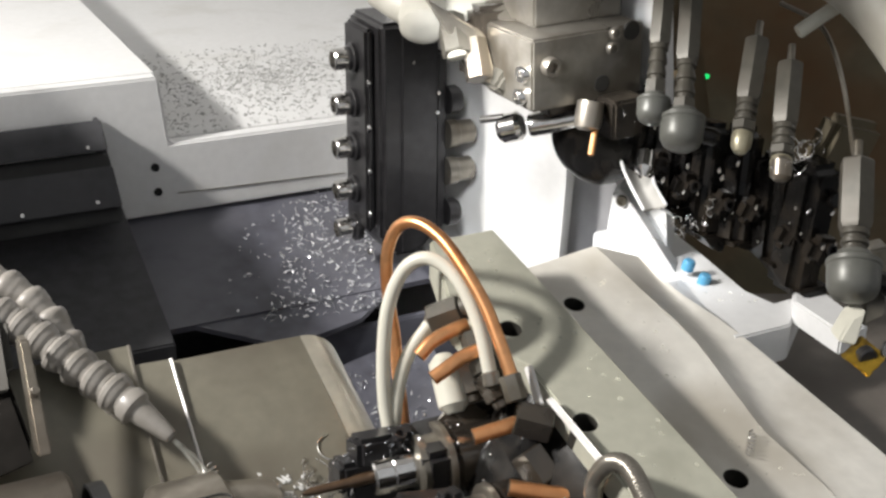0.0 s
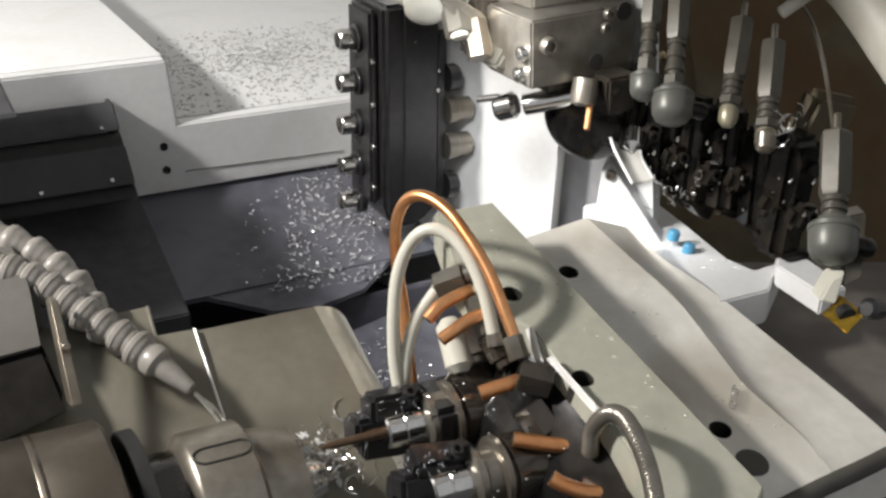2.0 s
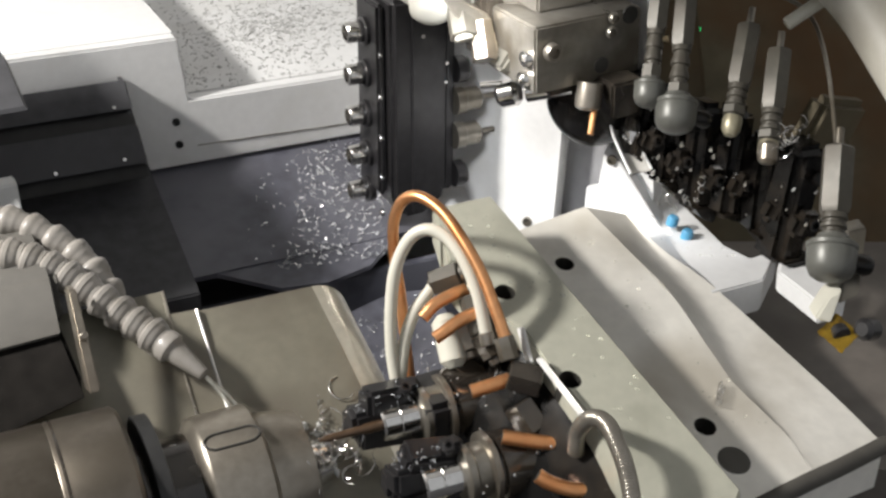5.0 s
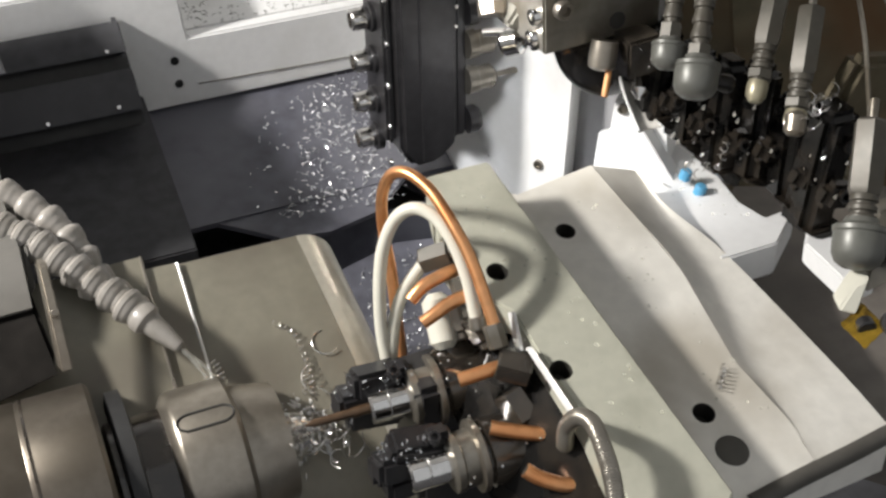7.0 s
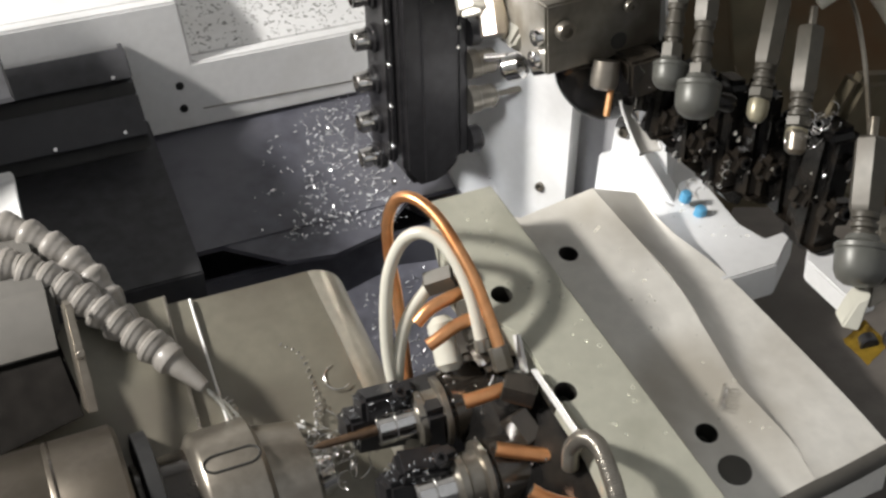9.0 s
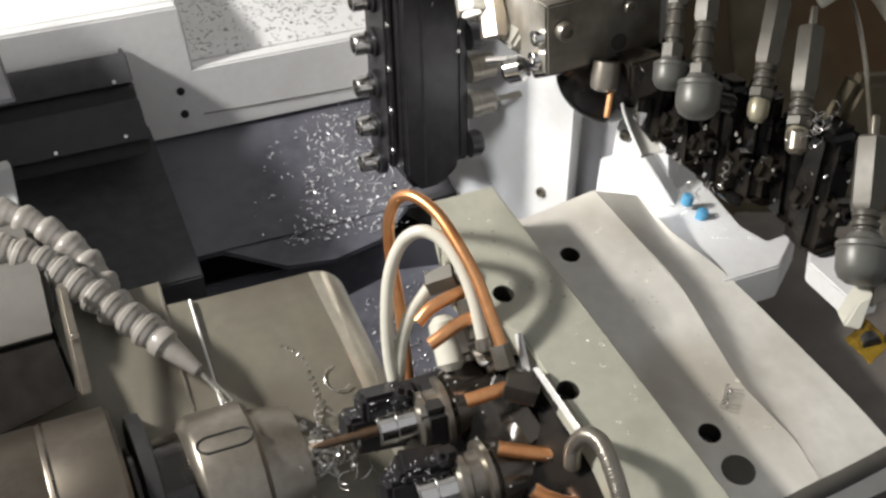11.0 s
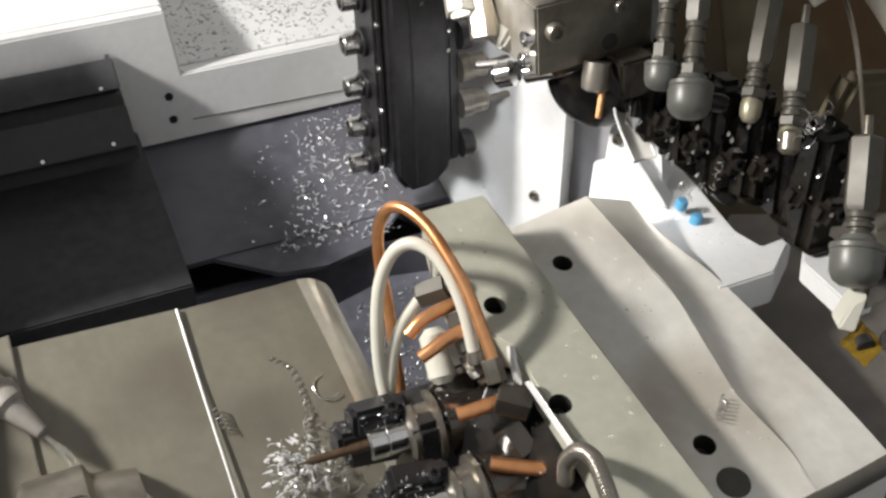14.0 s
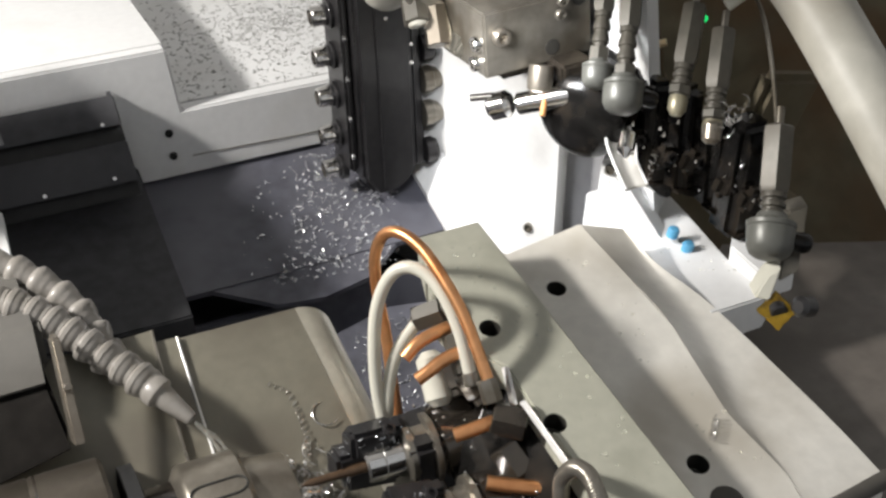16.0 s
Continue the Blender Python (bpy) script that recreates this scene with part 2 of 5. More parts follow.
def grid_patch(p00, p10, p01, p11, nx, ny, thick, wave=0.0, seed=0.0):
    """A sheet between four corners, slightly uneven, with thickness."""
    bm = bmesh.new()
    p00, p10, p01, p11 = map(V, (p00, p10, p01, p11))
    nrm = (p10 - p00).cross(p01 - p00).normalized()
    if nrm.z < 0:
        nrm = -nrm
    g = {}
    for i in range(nx + 1):
        for j in range(ny + 1):
            a, b = i / nx, j / ny
            p = p00 * (1 - a) * (1 - b) + p10 * a * (1 - b) + p01 * (1 - a) * b + p11 * a * b
            g[i, j] = bm.verts.new(p + nrm * wave * noise.noise(p * 18 + V(seed, 0, 0)))
    low = {k: bm.verts.new(v.co - nrm * thick) for k, v in g.items()}
    for i in range(nx):
        for j in range(ny):
            bm.faces.new((g[i, j], g[i + 1, j], g[i + 1, j + 1], g[i, j + 1]))
            bm.faces.new((low[i, j], low[i, j + 1], low[i + 1, j + 1], low[i + 1, j]))
    for i in range(nx):
        bm.faces.new((g[i, 0], low[i, 0], low[i + 1, 0], g[i + 1, 0]))
        bm.faces.new((g[i, ny], g[i + 1, ny], low[i + 1, ny], low[i, ny]))
    for j in range(ny):
        bm.faces.new((g[0, j], g[0, j + 1], low[0, j + 1], low[0, j]))
        bm.faces.new((g[nx, j], low[nx, j], low[nx, j + 1], g[nx, j + 1]))
    return bm


def structure(name, bm, mat, label):
    return tagged(link(name, bm, mat), label, kind="structure")


# ---- white enclosure at the rear ----
YW = 0.695
ZS = 0.2343      # chip shelf
ZT = 0.2768      # top of the raised box
XB = 0.1237      # end of the raised box
ZB = 0.1888      # lower edge of the panel
structure("wall_rear", bm_prism([(-0.9, YW, ZB), (-0.9, YW, ZT), (XB, YW, ZT), (XB + 0.004, YW, ZS), (0.75, YW, ZS), (0.75, YW, ZB)], (0, 0.012, 0), 0.0015, 3), WHITE, "white painted sheet steel rear panel of the machine")
structure("wall_rear_box", bm_prism([(-0.9, YW + 0.0122, ZS + 0.0005), (-0.9, YW + 0.0122, ZT), (XB, YW + 0.0122, ZT), (XB + 0.004, YW + 0.0122, ZS + 0.0005)], (0, 0.488, 0), 0), WHITE, "white raised box section above the rear panel")
structure("shelf_rear", bm_box(((XB - 0.05 + 0.75) / 2, YW + 0.262, ZS - 0.006), (0.8 - XB, 0.5, 0.012), w=0.0015), WHITE, "white shelf behind the rear panel covered with chips")
structure("wall_back", bm_box((0, 1.2, 0.5), (3.0, 0.02, 1.6), w=0), WHITE, "white painted back wall of the enclosure")
structure("ceiling", bm_box((0.0, 0.55, 1.3), (2.2, 1.5, 0.02), w=0), WHITE, "white painted roof sheet of the machine enclosure")
structure("wall_left", bm_box((-1.05, 0.55, 0.65), (0.02, 1.5, 1.32), w=0), WHITE, "white painted left side of the machine enclosure")
structure("wall_far_right", bm_box((1.05, 0.55, 0.65), (0.02, 1.5, 1.32), w=0), WHITE, "white painted right side of the machine enclosure")
seam = thing("panel_joint", (XB, YW, ZB), "thin dark joint line along the white rear panel", "joint")
part("strip", bm_prism([(0.1302, 0.6945, 0.2019), (0.2422, 0.6945, 0.1985), (0.2421, 0.6945, 0.1979), (0.1301, 0.6945, 0.2013)], (0, 0.0015, 0)), DULL, seam)
for p in ((0.1172, 0.6950, 0.2205), (0.1177, 0.6950, 0.2044)):
    s = thing("panel_screw", p, "small dark socket screw in the white rear panel", "screw", "panel screws")
    cap_screw("head", V(p) + V(0, 0.001, 0), (0, -1, 0), 0.0026, s, RUBBER_SHADE)

# ---- stepped dark covers at the left of the panel ----
steps = thing("stepped_cover", (-0.1, YW, ZB), "dark grey stepped sheet metal way cover against the white panel", "way cover")
T1, T2 = (0.0847, 0.6880, 0.2570), (0.0873, 0.6400, 0.2101)
XC = (T1[0] + T2[0]) / 2


def step_panel(name, a, b, back=0.012, mat=None):
    """A sloping strip of the cover between two points of its end profile."""
    (y0, z0), (y1, z1) = a, b
    return part(name, bm_prism([(-0.8, y0, z0), (-0.8, y1, z1), (-0.8, y1 + back, z1 - 0.004), (-0.8, y0 + back * 0.4, z0 - 0.004)], (0.8 + XC, 0, 0), 0.0008), mat or DARK, steps)


def along(k, out=0.0):
    return (T1[1] + (T2[1] - T1[1]) * k - out, T1[2] + (T2[2] - T1[2]) * k + out * 0.5)


# The black strips paint the shade in the gaps between panels.
step_panel("upper_panel", along(0.0, 0.002), along(0.31, 0.002))
step_panel("gap_shade", along(0.30, -0.001), along(0.47, 0.001), mat=RUBBER_SHADE)
step_panel("middle_panel", along(0.46, 0.003), along(0.86, 0.003))
step_panel("gap_shade", along(0.85, 0.0), along(1.0, 0.0), mat=RUBBER_SHADE)
part("end_plate", bm_prism([(XC - 0.003, YW - 0.001, T1[2]), (XC - 0.003, T1[1], T1[2] - 0.001), (XC - 0.003, T2[1], T2[2]), (XC - 0.003, YW - 0.001, T2[2])], (0.0025, 0, 0)), DARK, steps)
for k, dx in ((0.28, -0.012), (0.80, -0.014), (0.82, -0.055)):
    y, z = along(k, 0.007)
    cap_screw("screw", V(XC + dx, y, z), (0, -0.8, 0.6), 0.0013, steps, SHINE)
# Unseen plate added near the lamp to shade panel, floor and spindle head.
shade = [V(p).lerp(LAMP, 0.25) for p in ((0.0867, 0.695, 0.2591), (0.1464, 0.695, 0.1884), (0.1700, 0.6553, 0.1757), (0.1760, 0.6188, 0.1662), (0.178, 0.5600, 0.152), (0.005, 0.5500, 0.152), (0.005, 0.4300, 0.152), (-0.35, 0.4300, 0.152), (-0.35, 0.695, 0.2591))]
structure("wall_shade_plate", bm_prism(shade, (-0.0015, 0.001, 0.002), 0), DARK, "unseen dark plate added to shade the way cover and floor")
R1, R2 = (0.0930, 0.6707, 0.1997), (0.0901, 0.5579, 0.1703)
structure("floor_raised", bm_prism([(-0.9, 0.69, R1[2] + 0.005), (R1[0], 0.69, R1[2] + 0.005), (R2[0], R2[1], R2[2]), (-0.9, R2[1], R2[2])], (0, 0, -0.024), 0.001), DARK, "dark raised floor panel below the way cover")

# ---- dark sloping floor and the trough before it ----
F1, F2 = (0.0963, 0.5947, 0.1599), (0.2113, 0.5716, 0.1539)
structure("floor", grid_patch((-0.9, 0.72, 0.1925), (0.75, 0.72, 0.1925), (-0.9, F1[1], F1[2]), (0.75, F1[1], F1[2]), 60, 12, 0.004, 0.0008), FLOORM, "dark slate painted sloping floor with bright chips")
structure("floor_lip", bm_prism([(0.0974, 0.6044, 0.1614), (0.1429, 0.5719, 0.1530), (0.1719, 0.5680, 0.1520), (0.2030, 0.5741, 0.1536), (0.2319, 0.5958, 0.1592), (0.0980, 0.6065, 0.1620)], (0, 0, -0.003), 0), FLOORM, "dark slate painted lip of the sloping floor")
structure("floor_trough", bm_box((0, 0.1, -0.012), (3.0, 2.2, 0.02), w=0), DARK, "dark tray floor under the machine")
structure("trough_side", bm_box((-0.05, F1[1] - 0.004, F1[2] / 2 - 0.01), (1.6, 0.006, F1[2] - 0.02), w=0.001), FLOORM, "dark inner side of the trough")

# ---- right white wall, pillar and slab ----
structure("wall_right", bm_prism([(0.2640, 0.6590, 0.4276), (0.2530, 0.6865, 0.1022), (0.3117, 0.5404, 0.1022), (0.3138, 0.5351, 0.2333), (0.3126, 0.5382, 0.4043)], (0.02, 0.02, 0), 0), WHITE, "bright white sheet steel side wall beside the guide bush")
# Upright band of shade on the wall, built as a grey channel.
structure("wall_recess", bm_prism([(0.3166, 0.5870, 0.3938), (0.3210, 0.5761, 0.0987), (0.3525, 0.4981, 0.1377), (0.3424, 0.5230, 0.4041)], (0.01, 0.01, 0), 0), RECESS, "upright channel set back in the side wall, its shade painted grey")
structure("wall_right_end", bm_prism([(0.3231, 0.5121, 0.4085), (0.3265, 0.5036, 0.2449), (0.3236, 0.5108, 0.1690), (0.3417, 0.4661, 0.1607), (0.3313, 0.4917, 0.4118)], (0.02, 0.02, 0), 0), WHITE, "white end panel of the side wall")
structure("wall_box", bm_prism([(0.3175, 0.4940, 0.2410), (0.3193, 0.4893, 0.2456), (0.3341, 0.4527, 0.2049), (0.3151, 0.4998, 0.1776)], (0.011, 0.012, 0), 0.0008), WHITE, "white box section at the foot of the side wall")
structure("floor_white", bm_prism([(0.2700, 0.7471, 0.2025), (0.2640, 0.5810, 0.1600), (0.3062, 0.5648, 0.1146), (0.2893, 0.6066, 0.1733), (0.2801, 0.6295, 0.2055)], (0, 0, -0.004), 0), WHITE, "white painted strip of floor at the foot of the side wall")
SZ = 0.2071
structure("slab_white", bm_prism([(0.2760, 0.4491, 0.2071), (0.3258, 0.5217, 0.2071), (0.3714, 0.5222, 0.2071), (0.3628, 0.4688, 0.2071), (0.3540, 0.4222, 0.2071), (0.3573, 0.4048, 0.2071), (0.3787, 0.4065, 0.2071), (0.3484, 0.3824, 0.2071), (0.3147, 0.3824, 0.2071), (0.3157, 0.4290, 0.2071)], (0, 0, -0.02), 0.001), WHITE, "bright white painted ledge beside the bed plate")
structure("wall_casing", bm_prism([(0.5021, 0.8640, 0.3979), (0.4028, 0.6307, 0.1403), (0.4184, 0.5672, 0.1356), (0.4504, 0.5038, 0.1053), (0.6339, 0.4221, 0.1018), (0.7833, 0.6663, 0.4020)], (0.02, 0.03, 0), 0), BROWN, "dark brown casing behind the tool holders")
structure("floor_right", bm_prism([(0.3350, 0.4286, 0.1671), (0.4026, 0.4871, 0.1671), (0.5844, 0.4000, 0.1671), (0.3800, 0.2123, 0.1671), (0.3207, 0.2850, 0.1671)], (0, 0, -0.02), 0), OILFLOOR, "brown oily machine floor beside the bed plate")
structure("floor_lower", bm_prism([(0.1499, 0.5334, 0.1440), (0.2045, 0.5464, 0.1474), (0.2320, 0.5418, 0.1462), (0.2241, 0.4339, 0.1181), (0.1387, 0.4346, 0.1183)], (0, 0, -0.004), 0), FLOORM, "dark slate floor panel below the tool post with chips")
for p in ((0.3198, 0.4881, 0.2391), (0.3054, 0.5559, 0.1710)):
    s_ = thing("wall_screw", p, "small steel screw in the white side wall", "screw", "wall screws")
    cap_screw("head", V(p), (-0.75, -0.65, 0.1), 0.003, s_, DULL)
led = thing("status_lamp", (0.4669, 0.6078, 0.2612), "small green glowing status lamp on the dark casing", "lamp")
part("lens", rod((0.4669, 0.6078, 0.2612), (0.4733, 0.6155, 0.2586), 0.0019, 12), LED, led)
brass = thing("brass_tube", (0.3472, 0.5158, 0.2945), "short bright brass tube before the dark casing", "tube")
part("tube", rod((0.3472, 0.5158, 0.2945), (0.3638, 0.5049, 0.3000), 0.0022, 16), BRASS, brass)

# ---- bed plate ----
bed = thing("bed_plate", (0.2584, 0.3589, 0.2071), "grey machined bed plate with counterbored holes wet with coolant", "machine bed")
UPN = V(0, -0.27, 0.963)
EYE0, SINK = V(0, 0, 0.55), 1.015


def sunk(p):
    return EYE0 + (V(p) - EYE0) * SINK


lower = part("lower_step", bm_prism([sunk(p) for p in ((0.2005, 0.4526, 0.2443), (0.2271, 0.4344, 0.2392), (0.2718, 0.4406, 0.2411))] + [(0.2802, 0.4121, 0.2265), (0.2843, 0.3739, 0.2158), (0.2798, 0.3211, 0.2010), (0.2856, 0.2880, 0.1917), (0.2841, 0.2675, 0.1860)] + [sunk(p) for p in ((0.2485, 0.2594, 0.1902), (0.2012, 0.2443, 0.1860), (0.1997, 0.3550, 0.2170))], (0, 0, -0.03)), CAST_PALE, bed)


def bm_loft(lines, thick):
    """A skin over lines that run side by side, smoothed along them, with a skirt down to its underside."""
    bm = bmesh.new()
    smooth_lines = [spline(l, 6) for l in lines]
    across = list(zip(*smooth_lines))
    rows = []
    for pts in across:
        fine = spline(pts, 5)
        rows.append([bm.verts.new(p) for p in fine])
    low = [[bm.verts.new(v.co - V(0, 0, thick)) for v in r] for r in rows]
    nr, nc = len(rows), len(rows[0])
    for i in range(nr - 1):
        for j in range(nc - 1):
            bm.faces.new((rows[i][j], rows[i + 1][j], rows[i + 1][j + 1], rows[i][j + 1]))
            bm.faces.new((low[i][j], low[i][j + 1], low[i + 1][j + 1], low[i + 1][j]))
        for j, flip in ((0, 1), (nc - 1, 0)):
            q = (rows[i][j], rows[i + 1][j], low[i + 1][j], low[i][j])
            bm.faces.new(q[::-1] if flip else q)
    for j in range(nc - 1):
        bm.faces.new((rows[0][j], rows[0][j + 1], low[0][j + 1], low[0][j]))
        bm.faces.new((rows[-1][j + 1], rows[-1][j], low[-1][j], low[-1][j + 1]))
    return bm


ridge = [(0.2757, 0.4472, 0.2363), (0.2802, 0.4121, 0.2265), (0.2843, 0.3739, 0.2158), (0.2798, 0.3211, 0.2010), (0.2856, 0.2880, 0.1917), (0.2841, 0.2675, 0.1860)]
valley = [(0.3027, 0.4499, 0.2251), (0.3017, 0.4213, 0.2171), (0.3038, 0.3821, 0.2071), (0.2975, 0.3341, 0.1966), (0.2890, 0.2878, 0.1904), (0.2920, 0.2672, 0.1850)]
rim = [(0.3045, 0.4495, 0.2247), (0.3082, 0.4208, 0.2169), (0.3187, 0.3894, 0.2081), (0.3258, 0.3395, 0.1961), (0.3285, 0.2989, 0.1888), (0.3294, 0.2700, 0.1830)]
part("chamfered_side", bm_loft([ridge, valley, rim], 0.025), CAST_PALE, bed)
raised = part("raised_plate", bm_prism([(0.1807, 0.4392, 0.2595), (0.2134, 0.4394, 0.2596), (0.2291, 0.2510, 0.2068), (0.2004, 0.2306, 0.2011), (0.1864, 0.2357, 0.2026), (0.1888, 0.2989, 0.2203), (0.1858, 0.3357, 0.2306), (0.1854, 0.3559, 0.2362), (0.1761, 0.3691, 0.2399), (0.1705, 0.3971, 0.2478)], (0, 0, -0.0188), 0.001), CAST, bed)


def bore(ob, holes, depth):
    """Cut round holes into a plate, and set a sunk screw into each."""
    bm = bmesh.new()
    for p, r in holes:
        bm_lathe([(-depth, r), (0.01, r)], p, UPN, 28, bm)
    bmesh.ops.recalc_face_normals(bm, faces=bm.faces)
    bmesh.ops.translate(bm, vec=-bed.location, verts=bm.verts)
    me = bpy.data.meshes.new("cutter")
    bm.to_mesh(me)
    bm.free()
    cutter = new("cutter", me)
    cutter.parent = bed
    mod = ob.modifiers.new("bore", "BOOLEAN")
    mod.operation, mod.object, mod.solver = "DIFFERENCE", cutter, "EXACT"
    bpy.context.view_layer.update()
    cut = bpy.data.meshes.new_from_object(ob.evaluated_get(bpy.context.evaluated_depsgraph_get()))
    ob.modifiers.clear()
    ob.data = cut
    bpy.data.objects.remove(cutter)
    for p, r in holes:
        lining = bmesh.new()
        m = Matrix.Translation(p) @ frame_of(UPN)
        rings = [[lining.verts.new(m @ V(rr * math.cos(2 * math.pi * q / 28), rr * math.sin(2 * math.pi * q / 28), h)) for q in range(28)] for rr, h in ((r * 0.985, -depth + 0.0002), (r * 0.985, -0.0006), (r * 1.004, -0.0006), (r * 1.004, -depth + 0.0002))]
        for a, b in zip(rings, rings[1:] + rings[:1]):
            for q in range(28):
                lining.faces.new((a[q], a[(q + 1) % 28], b[(q + 1) % 28], b[q]))
        # Dark sleeve added so that the hole's shade is in its colour.
        part("lining_shade", lining, HOLE, bed)
        part("sunk_screw", bm_lathe([(-depth + 0.0002, r * 0.8), (-depth + 0.003, r * 0.8), (-depth + 0.0034, r * 0.7), (-depth + 0.0034, r * 0.4), (-depth + 0.0015, r * 0.38)], p, UPN, 18), HOLE, bed, "dark sunk socket screw")


# Dark tube added to paint the shade on the bed's front side.
part("edge_shade", bm_tube([sunk(p) for p in ((0.3235, 0.2640, 0.1905), (0.2959, 0.2612, 0.1897), (0.2712, 0.2593, 0.1892), (0.2440, 0.2565, 0.1884))], 0.0040, 12), GREYCAST, bed, "dark grey tube added for the shaded edge face")
bore(raised, [((0.1884, 0.3776, 0.2423), 0.0050), ((0.1912, 0.3231, 0.2270), 0.0050)], 0.012)
bore(lower, [(sunk((0.2391, 0.4066, 0.2314)), 0.0050), (sunk((0.2481, 0.2986, 0.2012)), 0.0052)], 0.012)
part("flush_plug", bm_lathe([(-0.004, 0.0074), (0.0003, 0.0074), (0.0006, 0.0068), (0.0006, 0.002)], sunk((0.2495, 0.2791, 0.1957)), UPN, 28), GREYCAST, bed, "flush dark grey plug")

def bm_bend(edge, out, radius, thick):
    """A sheet edge rolled downwards over a quarter circle."""
    bm = bmesh.new()
    pts = spline(edge, 6)
    rows = []
    for p in pts:
        row = []
        for rr in (radius, radius - thick):
            for k in range(9) if rr == radius else range(8, -1, -1):
                a = math.pi / 2 * k / 8
                row.append(bm.verts.new(p + V(out) * (rr * math.sin(a)) - V(0, 0, 1) * (radius - rr * math.cos(a))))
        rows.append(row)
    n = len(rows[0])
    for a, b in zip(rows, rows[1:]):
        for k in range(n):
            bm.faces.new((a[k], a[(k + 1) % n], b[(k + 1) % n], b[k]))
    bm.faces.new(rows[0])
    bm.faces.new(rows[-1][::-1])
    return bm


# ---- sub spindle slide covers ----
cover = thing("slide_cover", (0.0908, 0.4419, 0.1905), "oily olive grey sheet steel slide cover under the sub spindle", "slide cover")
part("sheet", grid_patch((0.0663, 0.4816, 0.2163), (0.1268, 0.4808, 0.2158), (0.0684, 0.3328, 0.1196), (0.1436, 0.3305, 0.1182), 20, 20, 0.002, 0.0006, 3), COVER, cover)
part("folded_edge", bm_bend([(0.1268, 0.4808, 0.2158), (0.1336, 0.4207, 0.1768), (0.1436, 0.3305, 0.1182)], (1, 0, 0), 0.019, 0.002), FOLD, cover, "rounded fold with its highlight painted pale")
left_cover = thing("sliding_cover", (0.0282, 0.4576, 0.2007), "oily grey telescoping sheet cover behind the sub spindle", "slide cover")
part("sheet", grid_patch((-0.1749, 0.4838, 0.2218), (0.0506, 0.4856, 0.2229), (-0.1531, 0.3594, 0.1409), (0.0474, 0.3580, 0.1400), 20, 20, 0.002, 0.0006, 7), COVER, left_cover)
part("edge_strip", bm_tube([(0.0506, 0.4852, 0.2232), (0.0492, 0.4528, 0.2021), (0.0473, 0.3578, 0.1403)], 0.0008, 8), DULL, left_cover)
mid_cover = thing("middle_cover", (0.0565, 0.4706, 0.2092), "narrow oily grey sheet cover with a bright folded lip", "slide cover")
part("sheet", grid_patch((-0.1324, 0.4874, 0.2221), (0.0666, 0.4808, 0.2178), (-0.1084, 0.3843, 0.1551), (0.0718, 0.3413, 0.1272), 20, 20, 0.002, 0.0005, 11), COVER, mid_cover)
# The lip is near white to paint its highlight.
part("lip", bm_tube([(0.0666, 0.4808, 0.2178), (0.0662, 0.4404, 0.1916), (0.0662, 0.3538, 0.1352)], 0.0007), BRIGHT, mid_cover)

# ---- sub spindle ----
AX = (0.0988, 0.3958, 0.1661)
spindle = thing("sub_spindle", AX, "grey steel sub spindle with a slotted collet nut", "spindle")
XD = V(1, 0, 0)


def on_axis(x):
    return V(AX) + V(x, 0, 0)


part("housing", bm_lathe([(0, 0.046), (0.004, 0.05), (0.118, 0.05), (0.119, 0.0495), (0.12, 0.05), (0.148, 0.05), (0.150, 0.048)], on_axis(-0.238), XD, 64), HOUSING, spindle)
part("seal_ring", bm_lathe([(0, 0.038), (0.001, 0.043), (0.007, 0.043), (0.008, 0.038)], on_axis(-0.083), XD, 48), RUBBER_SHADE, spindle)
part("neck", rod(on_axis(-0.09), on_axis(-0.055), 0.030, 40), BROWNS, spindle)
nut = part("collet_nut", bm_lathe([(0, 0.028), (0.004, 0.035), (0.006, 0.036), (0.030, 0.036), (0.032, 0.033), (0.033, 0.0305), (0.036, 0.0305), (0.052, 0.0275), (0.0525, 0.022)], on_axis(-0.063), XD, 64), STEEL, spindle)
slot = []
for k in range(29):
    a = 2 * math.pi * k / 28
    u = math.cos(a) * 0.006 + (0.0065 if math.cos(a) > 0 else -0.0065)
    ang = radians(75) - math.sin(a) * 0.0042 / 0.036
    slot.append(on_axis(-0.063 + 0.018 + u) + V(0, -math.cos(ang), math.sin(ang)) * 0.0361)
part("slot_rim", bm_tube(slot, 0.0006, 8, 2), HOLE, nut)
for dx in (0.0, 0.0145):
    part("ring_groove", bm_lathe([(0, 0.0502), (0.0006, 0.0503), (0.0012, 0.0502)], on_axis(-0.175 + dx * 4), XD, 64), BROWNS, spindle)
part("nose", bm_lathe([(0, 0.02), (0.005, 0.012), (0.012, 0.0095), (0.013, 0.006)], on_axis(-0.011), XD, 32), SHINE, spindle)

head = thing("spindle_head", (-0.0107, 0.4887, 0.1912), "grey cast head block carrying the sub spindle", "spindle head")
# Front of the head, painted near black for the shade on it.
part("casting", bm_prism([(-0.1224, 0.4886, 0.1977), (-0.0005, 0.4566, 0.2246), (0.0026, 0.4302, 0.2092), (-0.1232, 0.4497, 0.1636)], (-0.004, 0.05, 0.01), 0.002), SHADED_CAST, head)
part("shoulder", bm_prism([(-0.1143, 0.5098, 0.2249), (0.0024, 0.4783, 0.2495), (0.0011, 0.4548, 0.2266), (-0.1213, 0.4881, 0.2011)], (-0.002, 0.05, 0.01), 0.004, 3), GREYCAST, head)
part("edge_rail", bm_prism([(0.0041, 0.4652, 0.2455), (0.0085, 0.4657, 0.2451), (0.0077, 0.4262, 0.2137), (0.0019, 0.4261, 0.2137)], (-0.001, 0.006, 0.0), 0.001), STEEL, head)
